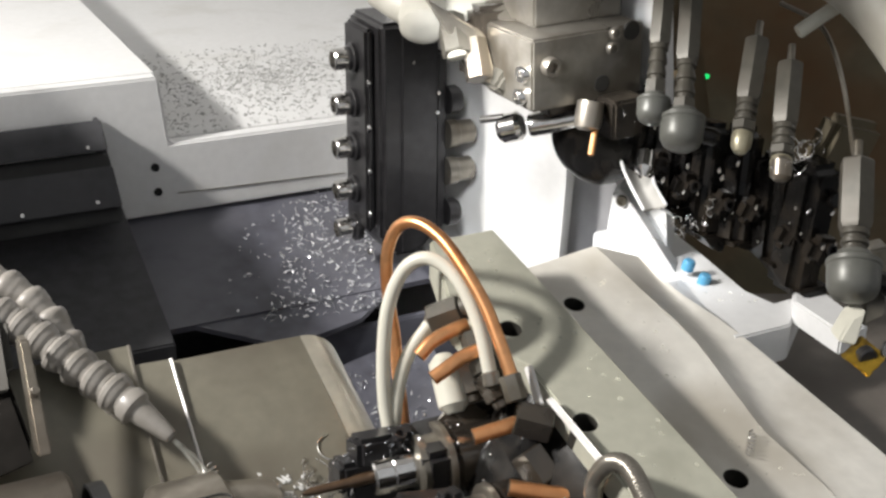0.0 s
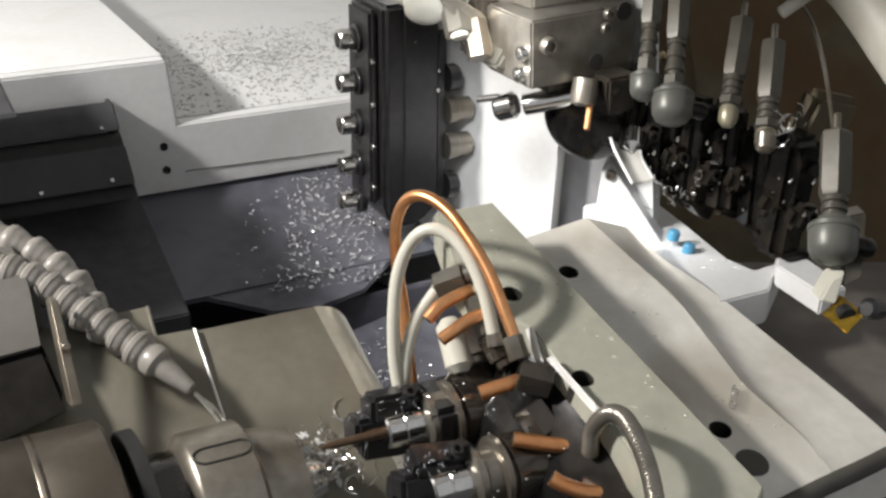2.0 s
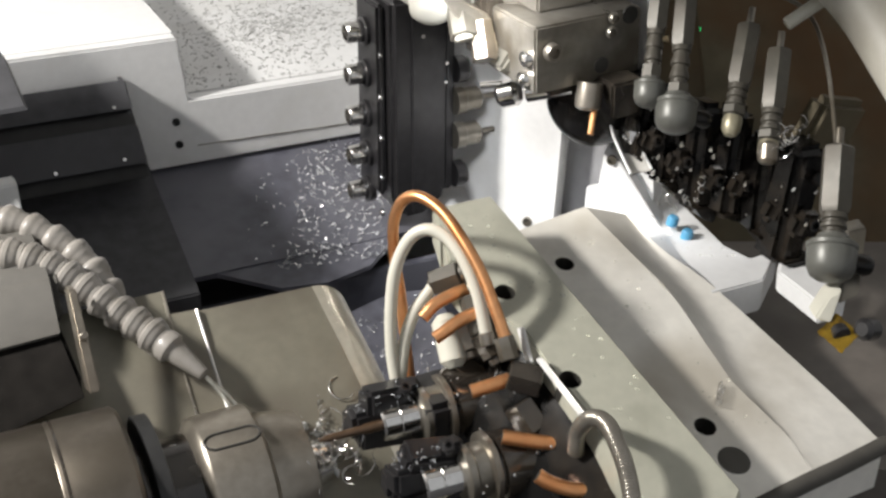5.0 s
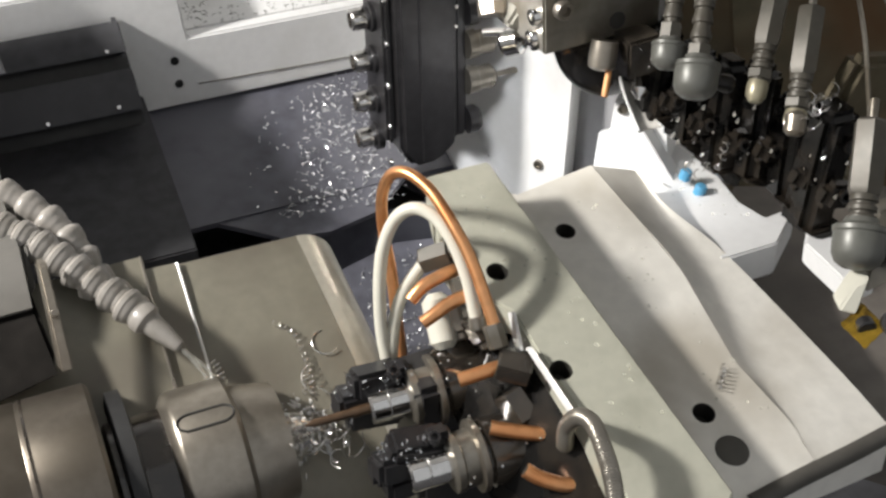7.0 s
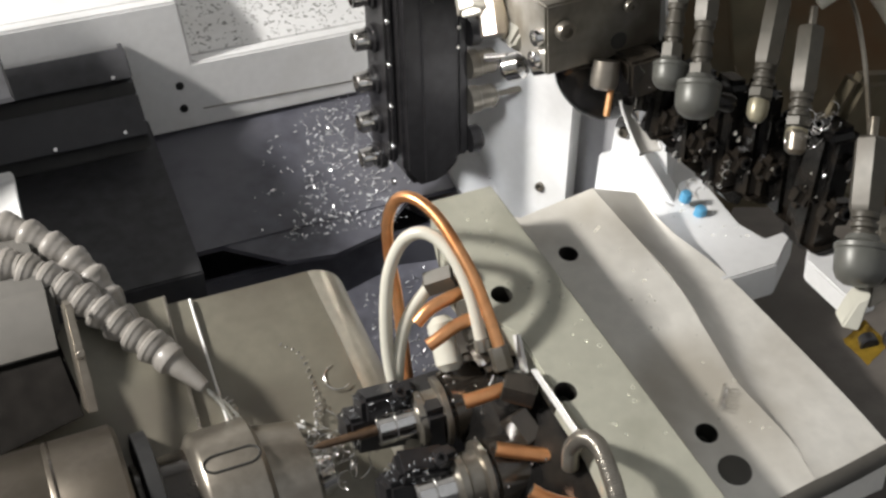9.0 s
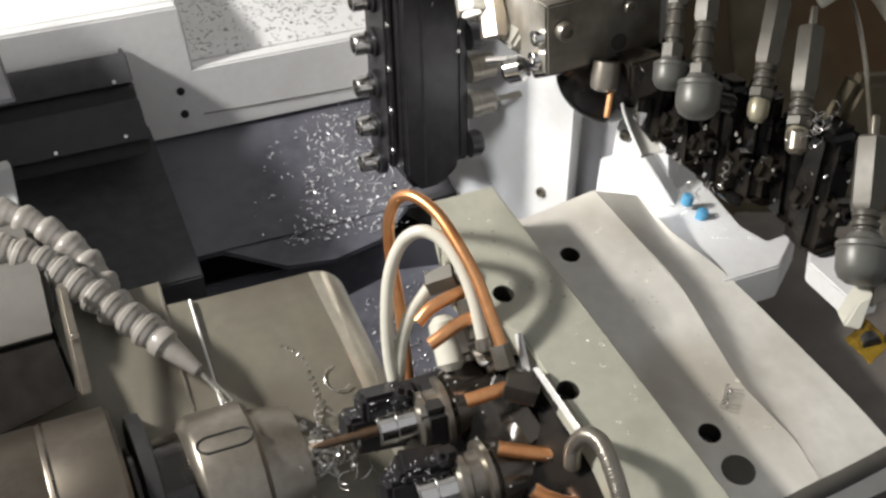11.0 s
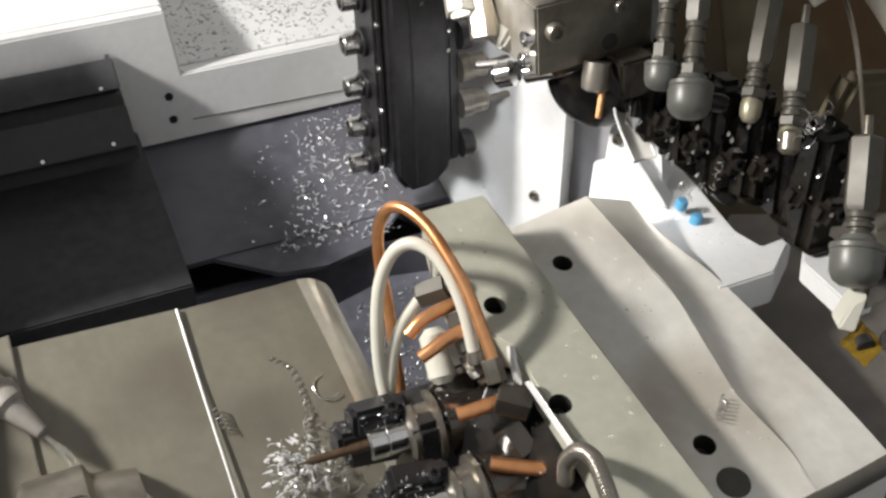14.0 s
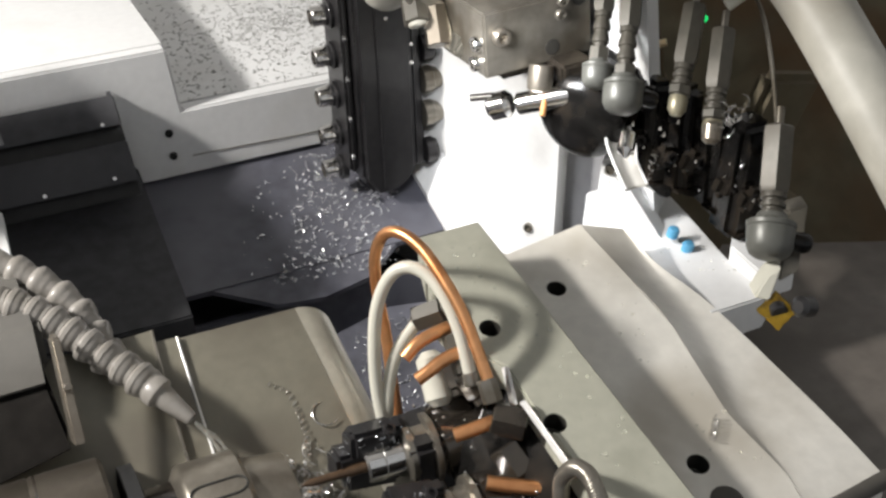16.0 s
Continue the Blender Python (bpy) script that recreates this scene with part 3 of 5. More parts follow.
part("rail_screw", rod((0.0057, 0.4468, 0.2310), (0.0060, 0.4436, 0.2338), 0.0018, 12), STEEL, head)
part("bracket", bm_prism([(-0.0521, 0.5883, 0.2462), (-0.0002, 0.5724, 0.2546), (-0.0023, 0.5373, 0.2248), (-0.0616, 0.5567, 0.2167)], (0.0, 0.012, 0.0), 0.001), WHITE, head)
part("lower_bracket", bm_box((0.0103, 0.4500, 0.1820), (0.022, 0.02, 0.012), w=0.001), STEEL, head)


def joint_hose(points, count, r, tip):
    """A string of ball-and-socket joints with a tapered nozzle."""
    path = spline(points, 24)
    base = tuple(points[0])
    ob = thing("coolant_hose", base, "grey jointed plastic coolant hose with a tapered nozzle", "coolant hose", "coolant hoses")
    lens = [0.0]
    for a, b in zip(path, path[1:]):
        lens.append(lens[-1] + (b - a).length)

    def at(d):
        for k in range(len(path) - 1):
            if lens[k + 1] >= d:
                f = (d - lens[k]) / (lens[k + 1] - lens[k])
                return path[k].lerp(path[k + 1], f)
        return path[-1]

    total = lens[-1] - (0.024 if tip else 0)
    step = total / count
    for k in range(count):
        a, b = at(k * step), at((k + 1) * step)
        l = (b - a).length
        prof = [(-0.12 * l, 0.74 * r), (0.0 * l, 0.86 * r), (0.06 * l, 1.0 * r), (0.14 * l, 1.08 * r), (0.34 * l, 1.08 * r), (0.40 * l, 1.02 * r), (0.56 * l, 1.0 * r), (0.70 * l, 0.92 * r), (0.78 * l, 0.84 * r), (0.95 * l, 0.84 * r), (1.05 * l, 0.74 * r)]
        part("joint", bm_lathe(prof, a, b - a, 20), HOSE, ob)
    if tip:
        a, b = at(total - 0.002), path[-1]
        l = (b - a).length
        part("nozzle", bm_lathe([(0, 0.75 * r), (0.1 * l, 0.95 * r), (0.25 * l, 0.95 * r), (0.32 * l, 0.72 * r), (0.95 * l, 0.42 * r), (l, 0.36 * r), (0.9 * l, 0.25 * r)], a, b - a, 20), HOSE, ob)
    return ob


hose_a = joint_hose([(-0.0236, 0.5333, 0.2598), (-0.0054, 0.5218, 0.2551), (0.0094, 0.5095, 0.2473), (0.0182, 0.5001, 0.2399), (0.0241, 0.4907, 0.2310), (0.0290, 0.4793, 0.2188), (0.0388, 0.4674, 0.2121), (0.0452, 0.4566, 0.2051)], 10, 0.0076, False)
hose_b = joint_hose([(-0.0254, 0.5080, 0.2518), (-0.0094, 0.4992, 0.2494), (0.0044, 0.4889, 0.2435), (0.0162, 0.4774, 0.2352), (0.0277, 0.4654, 0.2259), (0.0393, 0.4520, 0.2184), (0.0544, 0.4320, 0.2059)], 10, 0.0080, True)

# ---- guide bush and chute, fixed ----
bush = thing("guide_bush", (0.3209, 0.5265, 0.2606), "black round spindle nose with a chrome guide bush", "guide bush")
GA = V((0.2960, 0.4857, 0.2748))
part("nose_cone", bm_lathe([(-0.004, 0.006), (-0.002, 0.016), (0.0, 0.021), (0.004, 0.0245), (0.03, 0.025)], GA, (0.8, 0.55, 0.1), 48), BLACKWET, bush)
part("bush", rod((0.2710, 0.5075, 0.2815), (0.3006, 0.4877, 0.2904), 0.0062, 24), SHINE, bush)
part("clamp", rod((0.2606, 0.5199, 0.2768), (0.2695, 0.5113, 0.2812), 0.0078, 24, 0.3), SHINE, bush)
part("bar", rod((0.2526, 0.5265, 0.2818), (0.2617, 0.5174, 0.2845), 0.0022, 12), SHINE, bush)
chute = thing("parts_chute", (0.3307, 0.4895, 0.2449), "bent bright sheet steel parts chute beside the spindle nose", "chute")
lip = [(0.3091, 0.4780, 0.2725), (0.3044, 0.4690, 0.2671), (0.3014, 0.4560, 0.2608), (0.2991, 0.4410, 0.2537)]
far_lip = [(0.3186, 0.4700, 0.2733), (0.3177, 0.4620, 0.2657), (0.3127, 0.4520, 0.2617), (0.3101, 0.4380, 0.2558)]
hollow = [(V(a) + V(b)) / 2 + V(0.002, 0.004, -0.002) for a, b in zip(lip, far_lip)]
part("trough", bm_loft([lip, hollow, far_lip], 0.0012), CLEAR, chute)
part("rim", bm_tube(lip, 0.0009, 8), BRIGHT, chute)
part("far_rim", bm_tube(far_lip, 0.0007, 8), BRIGHT, chute)
part("sleeve", bm_lathe([(0, 0.0040), (0.0006, 0.0046), (0.0105, 0.0046), (0.011, 0.0042), (0.013, 0.002), (0.015, 0.0008)], (0.3081, 0.4550, 0.2775), V(-0.0082, -0.010, -0.0079), 28), SHINE, chute, "polished steel sleeve")

# ---- gang tooling: drill block ----
FLc = V((0.2204, 0.5720, 0.2398))
ZTOP, ZBOT = 0.3120, 0.1705
block = thing("drill_block", (FLc.x + 0.02, FLc.y + 0.02, ZBOT), "black oiled steel live drill block with collets on both sides", "drill block")
BX, BY = 0.037, 0.046
part("body", bm_prism([(FLc.x, FLc.y, ZTOP), (FLc.x + BX, FLc.y, ZTOP), (FLc.x + BX, FLc.y, ZBOT + 0.012), (FLc.x + BX - 0.012, FLc.y, ZBOT + 0.001), (FLc.x + 0.008, FLc.y, ZBOT), (FLc.x, FLc.y, ZBOT + 0.012)], (0, BY, 0), 0.003, 3), BLACK, block)
part("side_plate", bm_box((FLc.x - 0.003, FLc.y + BY * 0.52, (ZTOP + ZBOT) / 2 + 0.006), (0.0055, BY * 0.7, (ZTOP - ZBOT) * 0.86), w=0.002), BLACK, block)
part("rear_plate", bm_box((FLc.x + BX + 0.0045, FLc.y + BY * 0.45, (ZTOP + ZBOT) / 2 - 0.004), (0.008, BY * 0.62, (ZTOP - ZBOT) * 0.78), w=0.002), BLACK, block)
part("front_rib", bm_box((FLc.x + 0.0135, FLc.y - 0.0008, (ZTOP + ZBOT) / 2), (0.0012, 0.002, (ZTOP - ZBOT) * 0.94), w=0.0004), BLACK, block)
ymid = FLc.y + BY * 0.55
zs = [0.2885, 0.2620, 0.2355, 0.2090, 0.1845]
for z in zs:
    x = FLc.x - 0.004
    c = part("collet_nut", bm_lathe([(0, 0.0086), (0.004, 0.0086), (0.0046, 0.0070), (0.0064, 0.0066)], (x, ymid, z), (-1, 0, 0), 28), BLACK, block)
    part("face_ring", bm_lathe([(0.0050, 0.0060), (0.0068, 0.0064), (0.0085, 0.0064), (0.0088, 0.0059), (0.0094, 0.0059), (0.0097, 0.0064), (0.0140, 0.0062), (0.0147, 0.0055), (0.0148, 0.0046), (0.0090, 0.0042)], (x, ymid, z), (-1, 0, 0), 28), SHINE, c, "bright steel collet face")
    part("bore", bm_lathe([(0.0084, 0.0040), (0.0090, 0.0044), (0.0112, 0.0044), (0.0114, 0.0012)], (x, ymid, z), (-1, 0, 0), 20), HOLE, c)
    for dz in (-0.011,):
        cap_screw("screw", V(x + 0.001, ymid - 0.016, z + dz), (-1, 0, 0), 0.0022, block, SHINE)
for k, z in enumerate([0.2622, 0.2413, 0.2181, 0.1918]):
    x = FLc.x + BX + 0.008
    y = FLc.y + BY * 0.16
    stub = k in (0, 3)
    c = part("drill_chuck", bm_lathe([(0, 0.0085), (0.006, 0.0085), (0.0066, 0.0075)] + ([(0.008, 0.007)] if stub else [(0.008, 0.0074), (0.016, 0.0074), (0.017, 0.0066), (0.0195, 0.003)]), (x, y, z), (1, 0, 0), 28), BLACK if stub else DULL, block)
    if not stub:
        part("drill", bm_lathe([(0, 0.0017), (0.008, 0.0017), (0.009, 0.0021), (0.022, 0.0021), (0.026, 0.0004)], (x + 0.019, y, z), (1, 0, 0), 14), DULL, c)
for p in ((0.2407, 0.5938, 0.2888), (0.2565, 0.5808, 0.2696), (0.2560, 0.5724, 0.2578)):
    cap_screw("screw", V((p[0], FLc.y + 0.0005, p[2])), (0, -1, 0), 0.0012, block, SHINE)

# ---- gang tooling: grey head with its fittings ----
HC = V((0.2507, 0.4579, 0.2898))
tool_head = thing("tool_block", HC, "oily grey steel tool block with socket screws", "tool block")
tilt = Euler((0, radians(-2.5), radians(1))).to_matrix()
HX, HY, HZ = 0.065, 0.045, 0.036
part("block", bm_box(HC + tilt @ V(HX / 2, HY / 2, HZ / 2), (HX, HY, HZ), tilt, 0.0012), DULL, tool_head)
part("top_step", bm_box(HC + tilt @ V(HX / 2 + 0.006, HY / 2 + 0.012, HZ + 0.010), (HX * 0.8, HY * 0.7, 0.020), tilt, 0.0012), DULL, tool_head)
part("slot_bar", bm_box(HC + tilt @ V(HX / 2 + 0.008, HY / 2, -0.0025), (HX * 0.86, HY * 0.8, 0.005), tilt, 0.0006), BROWNS, tool_head)
part("under_block", bm_box(HC + tilt @ V(HX * 0.80, 0.014, -0.012), (0.017, 0.022, 0.018), tilt, 0.001), BROWNS, tool_head)
cap_screw("screw", HC + tilt @ V(0.009, -0.0006, 0.0225), tilt @ V(0, -1, 0), 0.0048, tool_head, STEEL)
for x, z in ((0.045, 0.0262), (0.0465, 0.0335)):
    cap_screw("small_screw", HC + tilt @ V(x, -0.0006, z), tilt @ V(0, -1, 0), 0.0032, tool_head, DULL)
for x, z, r in ((0.0405, 0.0085, 0.0042), (0.0575, 0.0330, 0.0046)):
    part("bore", bm_lathe([(-0.0004, r * 1.06), (0.0003, r * 1.04), (0.0004, r * 0.96), (0.0004, r * 0.9)], HC + tilt @ V(x, 0, z), tilt @ V(0, -1, 0), 24), HOLE, tool_head, "bore mouth, its shade painted as a dark disc")
for y, z in ((0.006, 0.0185), (0.0085, 0.0065)):
    cap_screw("side_screw", HC + tilt @ V(0.0004, y, z), tilt @ V(-1, 0, 0), 0.0042, tool_head, SHINE)
part("wedge", bm_prism([HC + tilt @ V(-0.001, 0.03, 0.004), HC + tilt @ V(-0.001, 0.044, 0.03), HC + tilt @ V(-0.03, 0.05, 0.05), HC + tilt @ V(-0.012, 0.036, 0.012)], (0.004, 0.02, 0.0), 0.001), DULL, tool_head)
shank = part("tool_shank", bm_lathe([(0, 0.0066), (0.008, 0.0070), (0.013, 0.0066), (0.0145, 0.004)], (0.2815, 0.4535, 0.2935), V(-0.003, -0.003, -0.0125), 24), STEEL, tool_head)
part("drill", rod((0.2831, 0.4498, 0.2851), (0.2757, 0.4417, 0.2698), 0.0016, 10), AMBER, tool_head, "copper coloured drill")
part("clamp_block", bm_box((0.2985, 0.4520, 0.2850), (0.020, 0.018, 0.020), tilt, 0.0015), BROWNS, tool_head)

manifold = thing("coolant_manifold", (0.2356, 0.5186, 0.3157), "pale plastic coolant elbows clustered beside the drill block", "coolant manifold")
part("elbow", bm_lathe([(0, 0.010), (0.004, 0.0125), (0.012, 0.0128), (0.020, 0.012), (0.023, 0.009), (0.024, 0.004)], (0.2286, 0.5338, 0.3324), V((0.2191, 0.5156, 0.3199)) - V((0.2286, 0.5338, 0.3324)), 28), PALE, manifold)
part("elbow", bm_tube([(0.2138, 0.5549, 0.3348), (0.2220, 0.5336, 0.3282), (0.2385, 0.5244, 0.3253), (0.2573, 0.5230, 0.3345)], 0.010, 16), PALE, manifold)
part("fitting", hexnut((0.2338, 0.5143, 0.3267), (0.2299, 0.4984, 0.3115), 0.0074), HOLDER, manifold)
part("fitting", hexnut((0.2419, 0.5037, 0.3169), (0.2393, 0.4919, 0.2992), 0.0068), HOUSING, manifold)
part("cap", rod((0.2301, 0.4989, 0.3125), (0.2300, 0.4973, 0.3101), 0.005, 18), PALE, manifold)
part("body", bm_box((0.2550, 0.5150, 0.3132), (0.022, 0.024, 0.040), tilt, 0.003), BROWNS, manifold)
part("arm", bm_box((0.2587, 0.4934, 0.3036), (0.016, 0.02, 0.03), Euler((0, radians(35), 0)).to_matrix(), 0.002), HOLDER, manifold)
part("blade", bm_prism([(0.2516, 0.5115, 0.3334), (0.2640, 0.5077, 0.3354), (0.2687, 0.4796, 0.3176), (0.2609, 0.4797, 0.3131)], (0.003, 0.008, 0.0), 0.0008), HOLDER, manifold)


# ---- gang tooling: hanging holders ----
def holder(top, bottom, r, label, bulb=None, split=0.62):
    """A hexagon tube with a stub on top, a ringed neck and a nut, hung from the slide; a cup-shaped nozzle body may close it below."""
    top, bottom = V(top), V(bottom)
    ob = thing("nozzle_holder", bottom, label, "nozzle holder", "nozzle holders")
    d = bottom - top
    l, u = d.length, d.normalized()
    sleeve = part("tube", bm_lathe([(0, r * 0.86), (0.0012, r), (split * l - 0.003, r), (split * l, r * 0.86)], top, d, 6), HOLDER, ob)
    part("stub", rod(top - u * 0.010, top + u * 0.001, r * 0.26, 12), DULL, sleeve)
    part("rim", bm_lathe([(-0.0003, r * 0.5), (-0.0003, r * 0.72), (0.0004, r * 0.74), (0.0004, r * 0.5)], top, d, 18), RUBBER_SHADE, sleeve)
    n0 = split * l
    neck = [(n0 - 0.001, r * 0.72)]
    for k in range(3):
        z = n0 + (0.86 - split) * l * k / 3
        neck += [(z + 0.0008, r * 0.78), (z + 0.0026, r * 0.78), (z + 0.0032, r * 0.62), (z + 0.0042, r * 0.62)]
    neck = sorted(neck) + [(l, r * 0.60)]
    part("neck", bm_lathe(neck, top, d, 24), HOLDER, ob)
    part("nut", hexnut(top + d * 0.84, top + d * 0.93, r * 0.92), HOLDER, ob)
    if bulb:
        o = bottom - u * bulb * 0.55
        b = part("nozzle_body", bm_lathe([(-0.30 * bulb, bulb * 0.60), (-0.10 * bulb, bulb * 0.66), (-0.02 * bulb, bulb * 0.90), (0.06 * bulb, bulb * 1.0), (0.22 * bulb, bulb * 1.0), (0.28 * bulb, bulb * 0.95), (0.40 * bulb, bulb * 0.97), (1.05 * bulb, bulb * 0.94), (1.35 * bulb, bulb * 0.80), (1.52 * bulb, bulb * 0.55), (1.60 * bulb, bulb * 0.1)], o, d, 36), GLOBE, ob)
        part("plug", bm_lathe([(0, bulb * 0.36), (0.5 * bulb, bulb * 0.40), (0.8 * bulb, bulb * 0.44), (1.0 * bulb, bulb * 0.36), (1.1 * bulb, bulb * 0.1)], bottom + V(0.5, -0.35, -0.15) * bulb, V(0.75, -0.3, -0.25), 20), BLACKWET, b)
    else:
        part("tip", bm_lathe([(0, r * 0.70), (0.002, r * 0.78), (0.007, r * 0.74), (0.010, r * 0.45), (0.0105, r * 0.2)], bottom - u * 0.003, d, 20), BRASSY, ob, "dull brass tip")
    return ob


H1 = holder((0.3307, 0.4664, 0.3630), (0.2984, 0.4250, 0.2960), 0.0058, "oily steel nozzle holder with a small round nozzle", 0.0082)
H2 = holder((0.3409, 0.4585, 0.3581), (0.3051, 0.4104, 0.2890), 0.0062, "oily steel nozzle holder with a large grey round nozzle", 0.0108)
H3 = holder((0.3509, 0.4173, 0.3254), (0.3266, 0.3926, 0.2862), 0.0064, "oily steel nozzle holder ending in a brass nut", None)
H4 = holder((0.3548, 0.3972, 0.3181), (0.3333, 0.3719, 0.2796), 0.0066, "grey steel nozzle holder with a dripping brass end", None)
part("end_cap", rod((0.3331, 0.3716, 0.2828), (0.3292, 0.3666, 0.2735), 0.0048, 16, 0.4), STEEL, H4, "pale dripping end cap")
H5 = holder((0.3510, 0.3437, 0.2873), (0.3283, 0.3146, 0.2484), 0.0078, "tall grey steel nozzle holder with a large round nozzle", 0.0118)
feed = part("feed_tube", bm_tube([(0.3629, 0.4178, 0.3422), (0.3699, 0.3962, 0.3346), (0.3638, 0.3730, 0.3170), (0.3513, 0.3452, 0.2859)], 0.0011, 8), DULL, H5)

tool = thing("insert_holder", (0.3230, 0.2986, 0.2268), "pale steel turning tool with a gold indexable insert", "turning tool")
part("clamp_arm", bm_prism([(0.3223, 0.3059, 0.2329), (0.3294, 0.3047, 0.2354), (0.3174, 0.2966, 0.2245), (0.3107, 0.3009, 0.2263)], (0.004, 0.010, 0), 0.001), NYLON, tool)
part("shank", bm_prism([(0.3471, 0.3256, 0.2512), (0.3571, 0.3227, 0.2530), (0.3377, 0.3024, 0.2318), (0.3273, 0.3040, 0.2279)], (0.004, 0.010, 0), 0.001), DULL, tool)
part("mount", bm_prism([(0.3635, 0.3836, 0.2071), (0.3740, 0.3824, 0.2071), (0.3644, 0.3334, 0.2071), (0.3473, 0.3333, 0.2071), (0.3504, 0.3689, 0.2071)], (0, 0, -0.012), 0.001), WHITE, tool, "white painted mount")
gc, gx, gy = V((0.3172, 0.2900, 0.2224)), (V((0.3244, 0.2851, 0.2235)) - V((0.3172, 0.2900, 0.2224))), (V((0.3219, 0.2967, 0.2273)) - V((0.3172, 0.2900, 0.2224)))
loop = []
for k in range(16):
    a = 2 * math.pi * k / 16
    loop.append(gc + (gx * math.cos(a) + gy * math.sin(a)) * (1.05 if k % 4 == 0 else 0.72))
ins = part("insert", bm_prism(loop, (0.002, 0.005, -0.001), 0.0006), GOLD, tool, "gold coated insert")
part("insert_screw", rod(gc + V(0, -0.001, 0.0), gc + V(0.002, 0.004, 0), 0.0042, 16), BLACK, ins)
part("knob", rod((0.3223, 0.2838, 0.2277), (0.3327, 0.2857, 0.2239), 0.0052, 16, 0.4), BLACK, tool)

# ---- gang tooling: black turning tools ----
tools = []


def black_tool(p, drop, w, tip):
    p = V(p)
    rnd = random.Random(int(p.x * 9999))
    w *= rnd.uniform(0.8, 1.1)
    ob = thing("turning_tool", p, "black oil-wet turning tool shank in the gang", "turning tool", "black turning tools")
    lean = Euler((rnd.uniform(-0.1, 0.1), rnd.uniform(-0.12, 0.12), rnd.uniform(-0.3, 0.3))).to_matrix()
    part("shank", bm_box(p + V(0, 0.016, 0.012 - drop / 2), (w, 0.022, 0.034 + drop), lean, 0.005, 3), BLACKWET, ob)
    c = part("clamp", bm_box(p + V(-0.002, 0.001, -drop * 0.35), (w * 0.8, 0.012, 0.015), Euler((0.2, 0.25, 0)).to_matrix(), 0.004, 3), BLACKWET, ob)
    part("screw", bm_lathe([(0, 0.0034), (0.002, 0.0034), (0.0026, 0.0028), (0.0026, 0.0018), (0.001, 0.0015)], p + V(-0.001, -0.004, -drop * 0.3), (-0.1, -1, 0.3), 16), BLACKWET, c)
    part("bolt", bm_lathe([(0, 0.0040), (0.003, 0.0040), (0.0038, 0.0032), (0.0038, 0.002), (0.002, 0.0018)], p + V(w * 0.2, 0.003, 0.012), (-0.2, -0.9, 0.35), 18), BLACKWET, ob)
    part("tip", bm_prism([p + V(-w / 2, 0.002, -drop), p + V(w / 2, 0.002, -drop), p + V(w * 0.3, 0.002, -drop - tip), p + V(-w * 0.1, 0.002, -drop - tip * 0.7)], (0, 0.012, 0), 0.001), BLACKWET, ob)
    tools.append(ob)


black_tool((0.3137, 0.4374, 0.2681), 0.018, 0.016, 0.008)
black_tool((0.3254, 0.4256, 0.2589), 0.020, 0.018, 0.010)
black_tool((0.3362, 0.4111, 0.2543), 0.026, 0.020, 0.012)
black_tool((0.3468, 0.3999, 0.2541), 0.028, 0.018, 0.006)
black_tool((0.3569, 0.3821, 0.2446), 0.024, 0.022, 0.012)
black_tool((0.3631, 0.3666, 0.2449), 0.034, 0.022, 0.008)

big_hose = thing("supply_hose", (0.3489, 0.3540, 0.3542), "thick pale plastic supply hose above the tool holders", "hose")
part("hose", bm_tube([(0.3518, 0.3930, 0.3735), (0.3572, 0.3717, 0.3654), (0.3598, 0.3491, 0.3538), (0.3610, 0.3197, 0.3322), (0.3613, 0.2901, 0.3096), (0.3621, 0.2556, 0.2807)], 0.0155, 24), PALE, big_hose)
part("end", rod((0.3435, 0.3831, 0.3370), (0.3612, 0.3780, 0.3494), 0.0032, 14), NYLON, big_hose)

# ---- back tool post with copper nozzles ----
post = thing("tool_post", (0.1787, 0.3451, 0.1795), "dark oily back tool post carrying two drill holders", "tool post")
part("plate", bm_prism([(0.1891, 0.3676, 0.2289), (0.1877, 0.3431, 0.2256), (0.1914, 0.3039, 0.2147), (0.1957, 0.2659, 0.1986), (0.1699, 0.2964, 0.1804), (0.1684, 0.3530, 0.2103)], (-0.012, 0.006, -0.022), 0.001), BLACKWET, post)
# Thin white slivers stand for the glints on the post's wet edges.
part("edge_glint", bm_prism([(0.1846, 0.3550, 0.2378), (0.1860, 0.3541, 0.2373), (0.1813, 0.3372, 0.2299), (0.1802, 0.3382, 0.2307)], (-0.001, 0.003, -0.003), 0.0004), BRIGHT, post)
part("edge_glint", bm_prism([(0.1825, 0.3347, 0.2344), (0.1834, 0.3327, 0.2340), (0.1854, 0.2971, 0.2250), (0.1844, 0.2980, 0.2256)], (-0.001, 0.003, -0.003), 0.0004), BRIGHT, post)
part("back_block", bm_box((0.1776, 0.3721, 0.1620), (0.075, 0.03, 0.085), w=0.003), BLACK, post)
part("upper_block", bm_box((0.1785, 0.3833, 0.2034), (0.024, 0.02, 0.03), w=0.003), BROWNS, post)


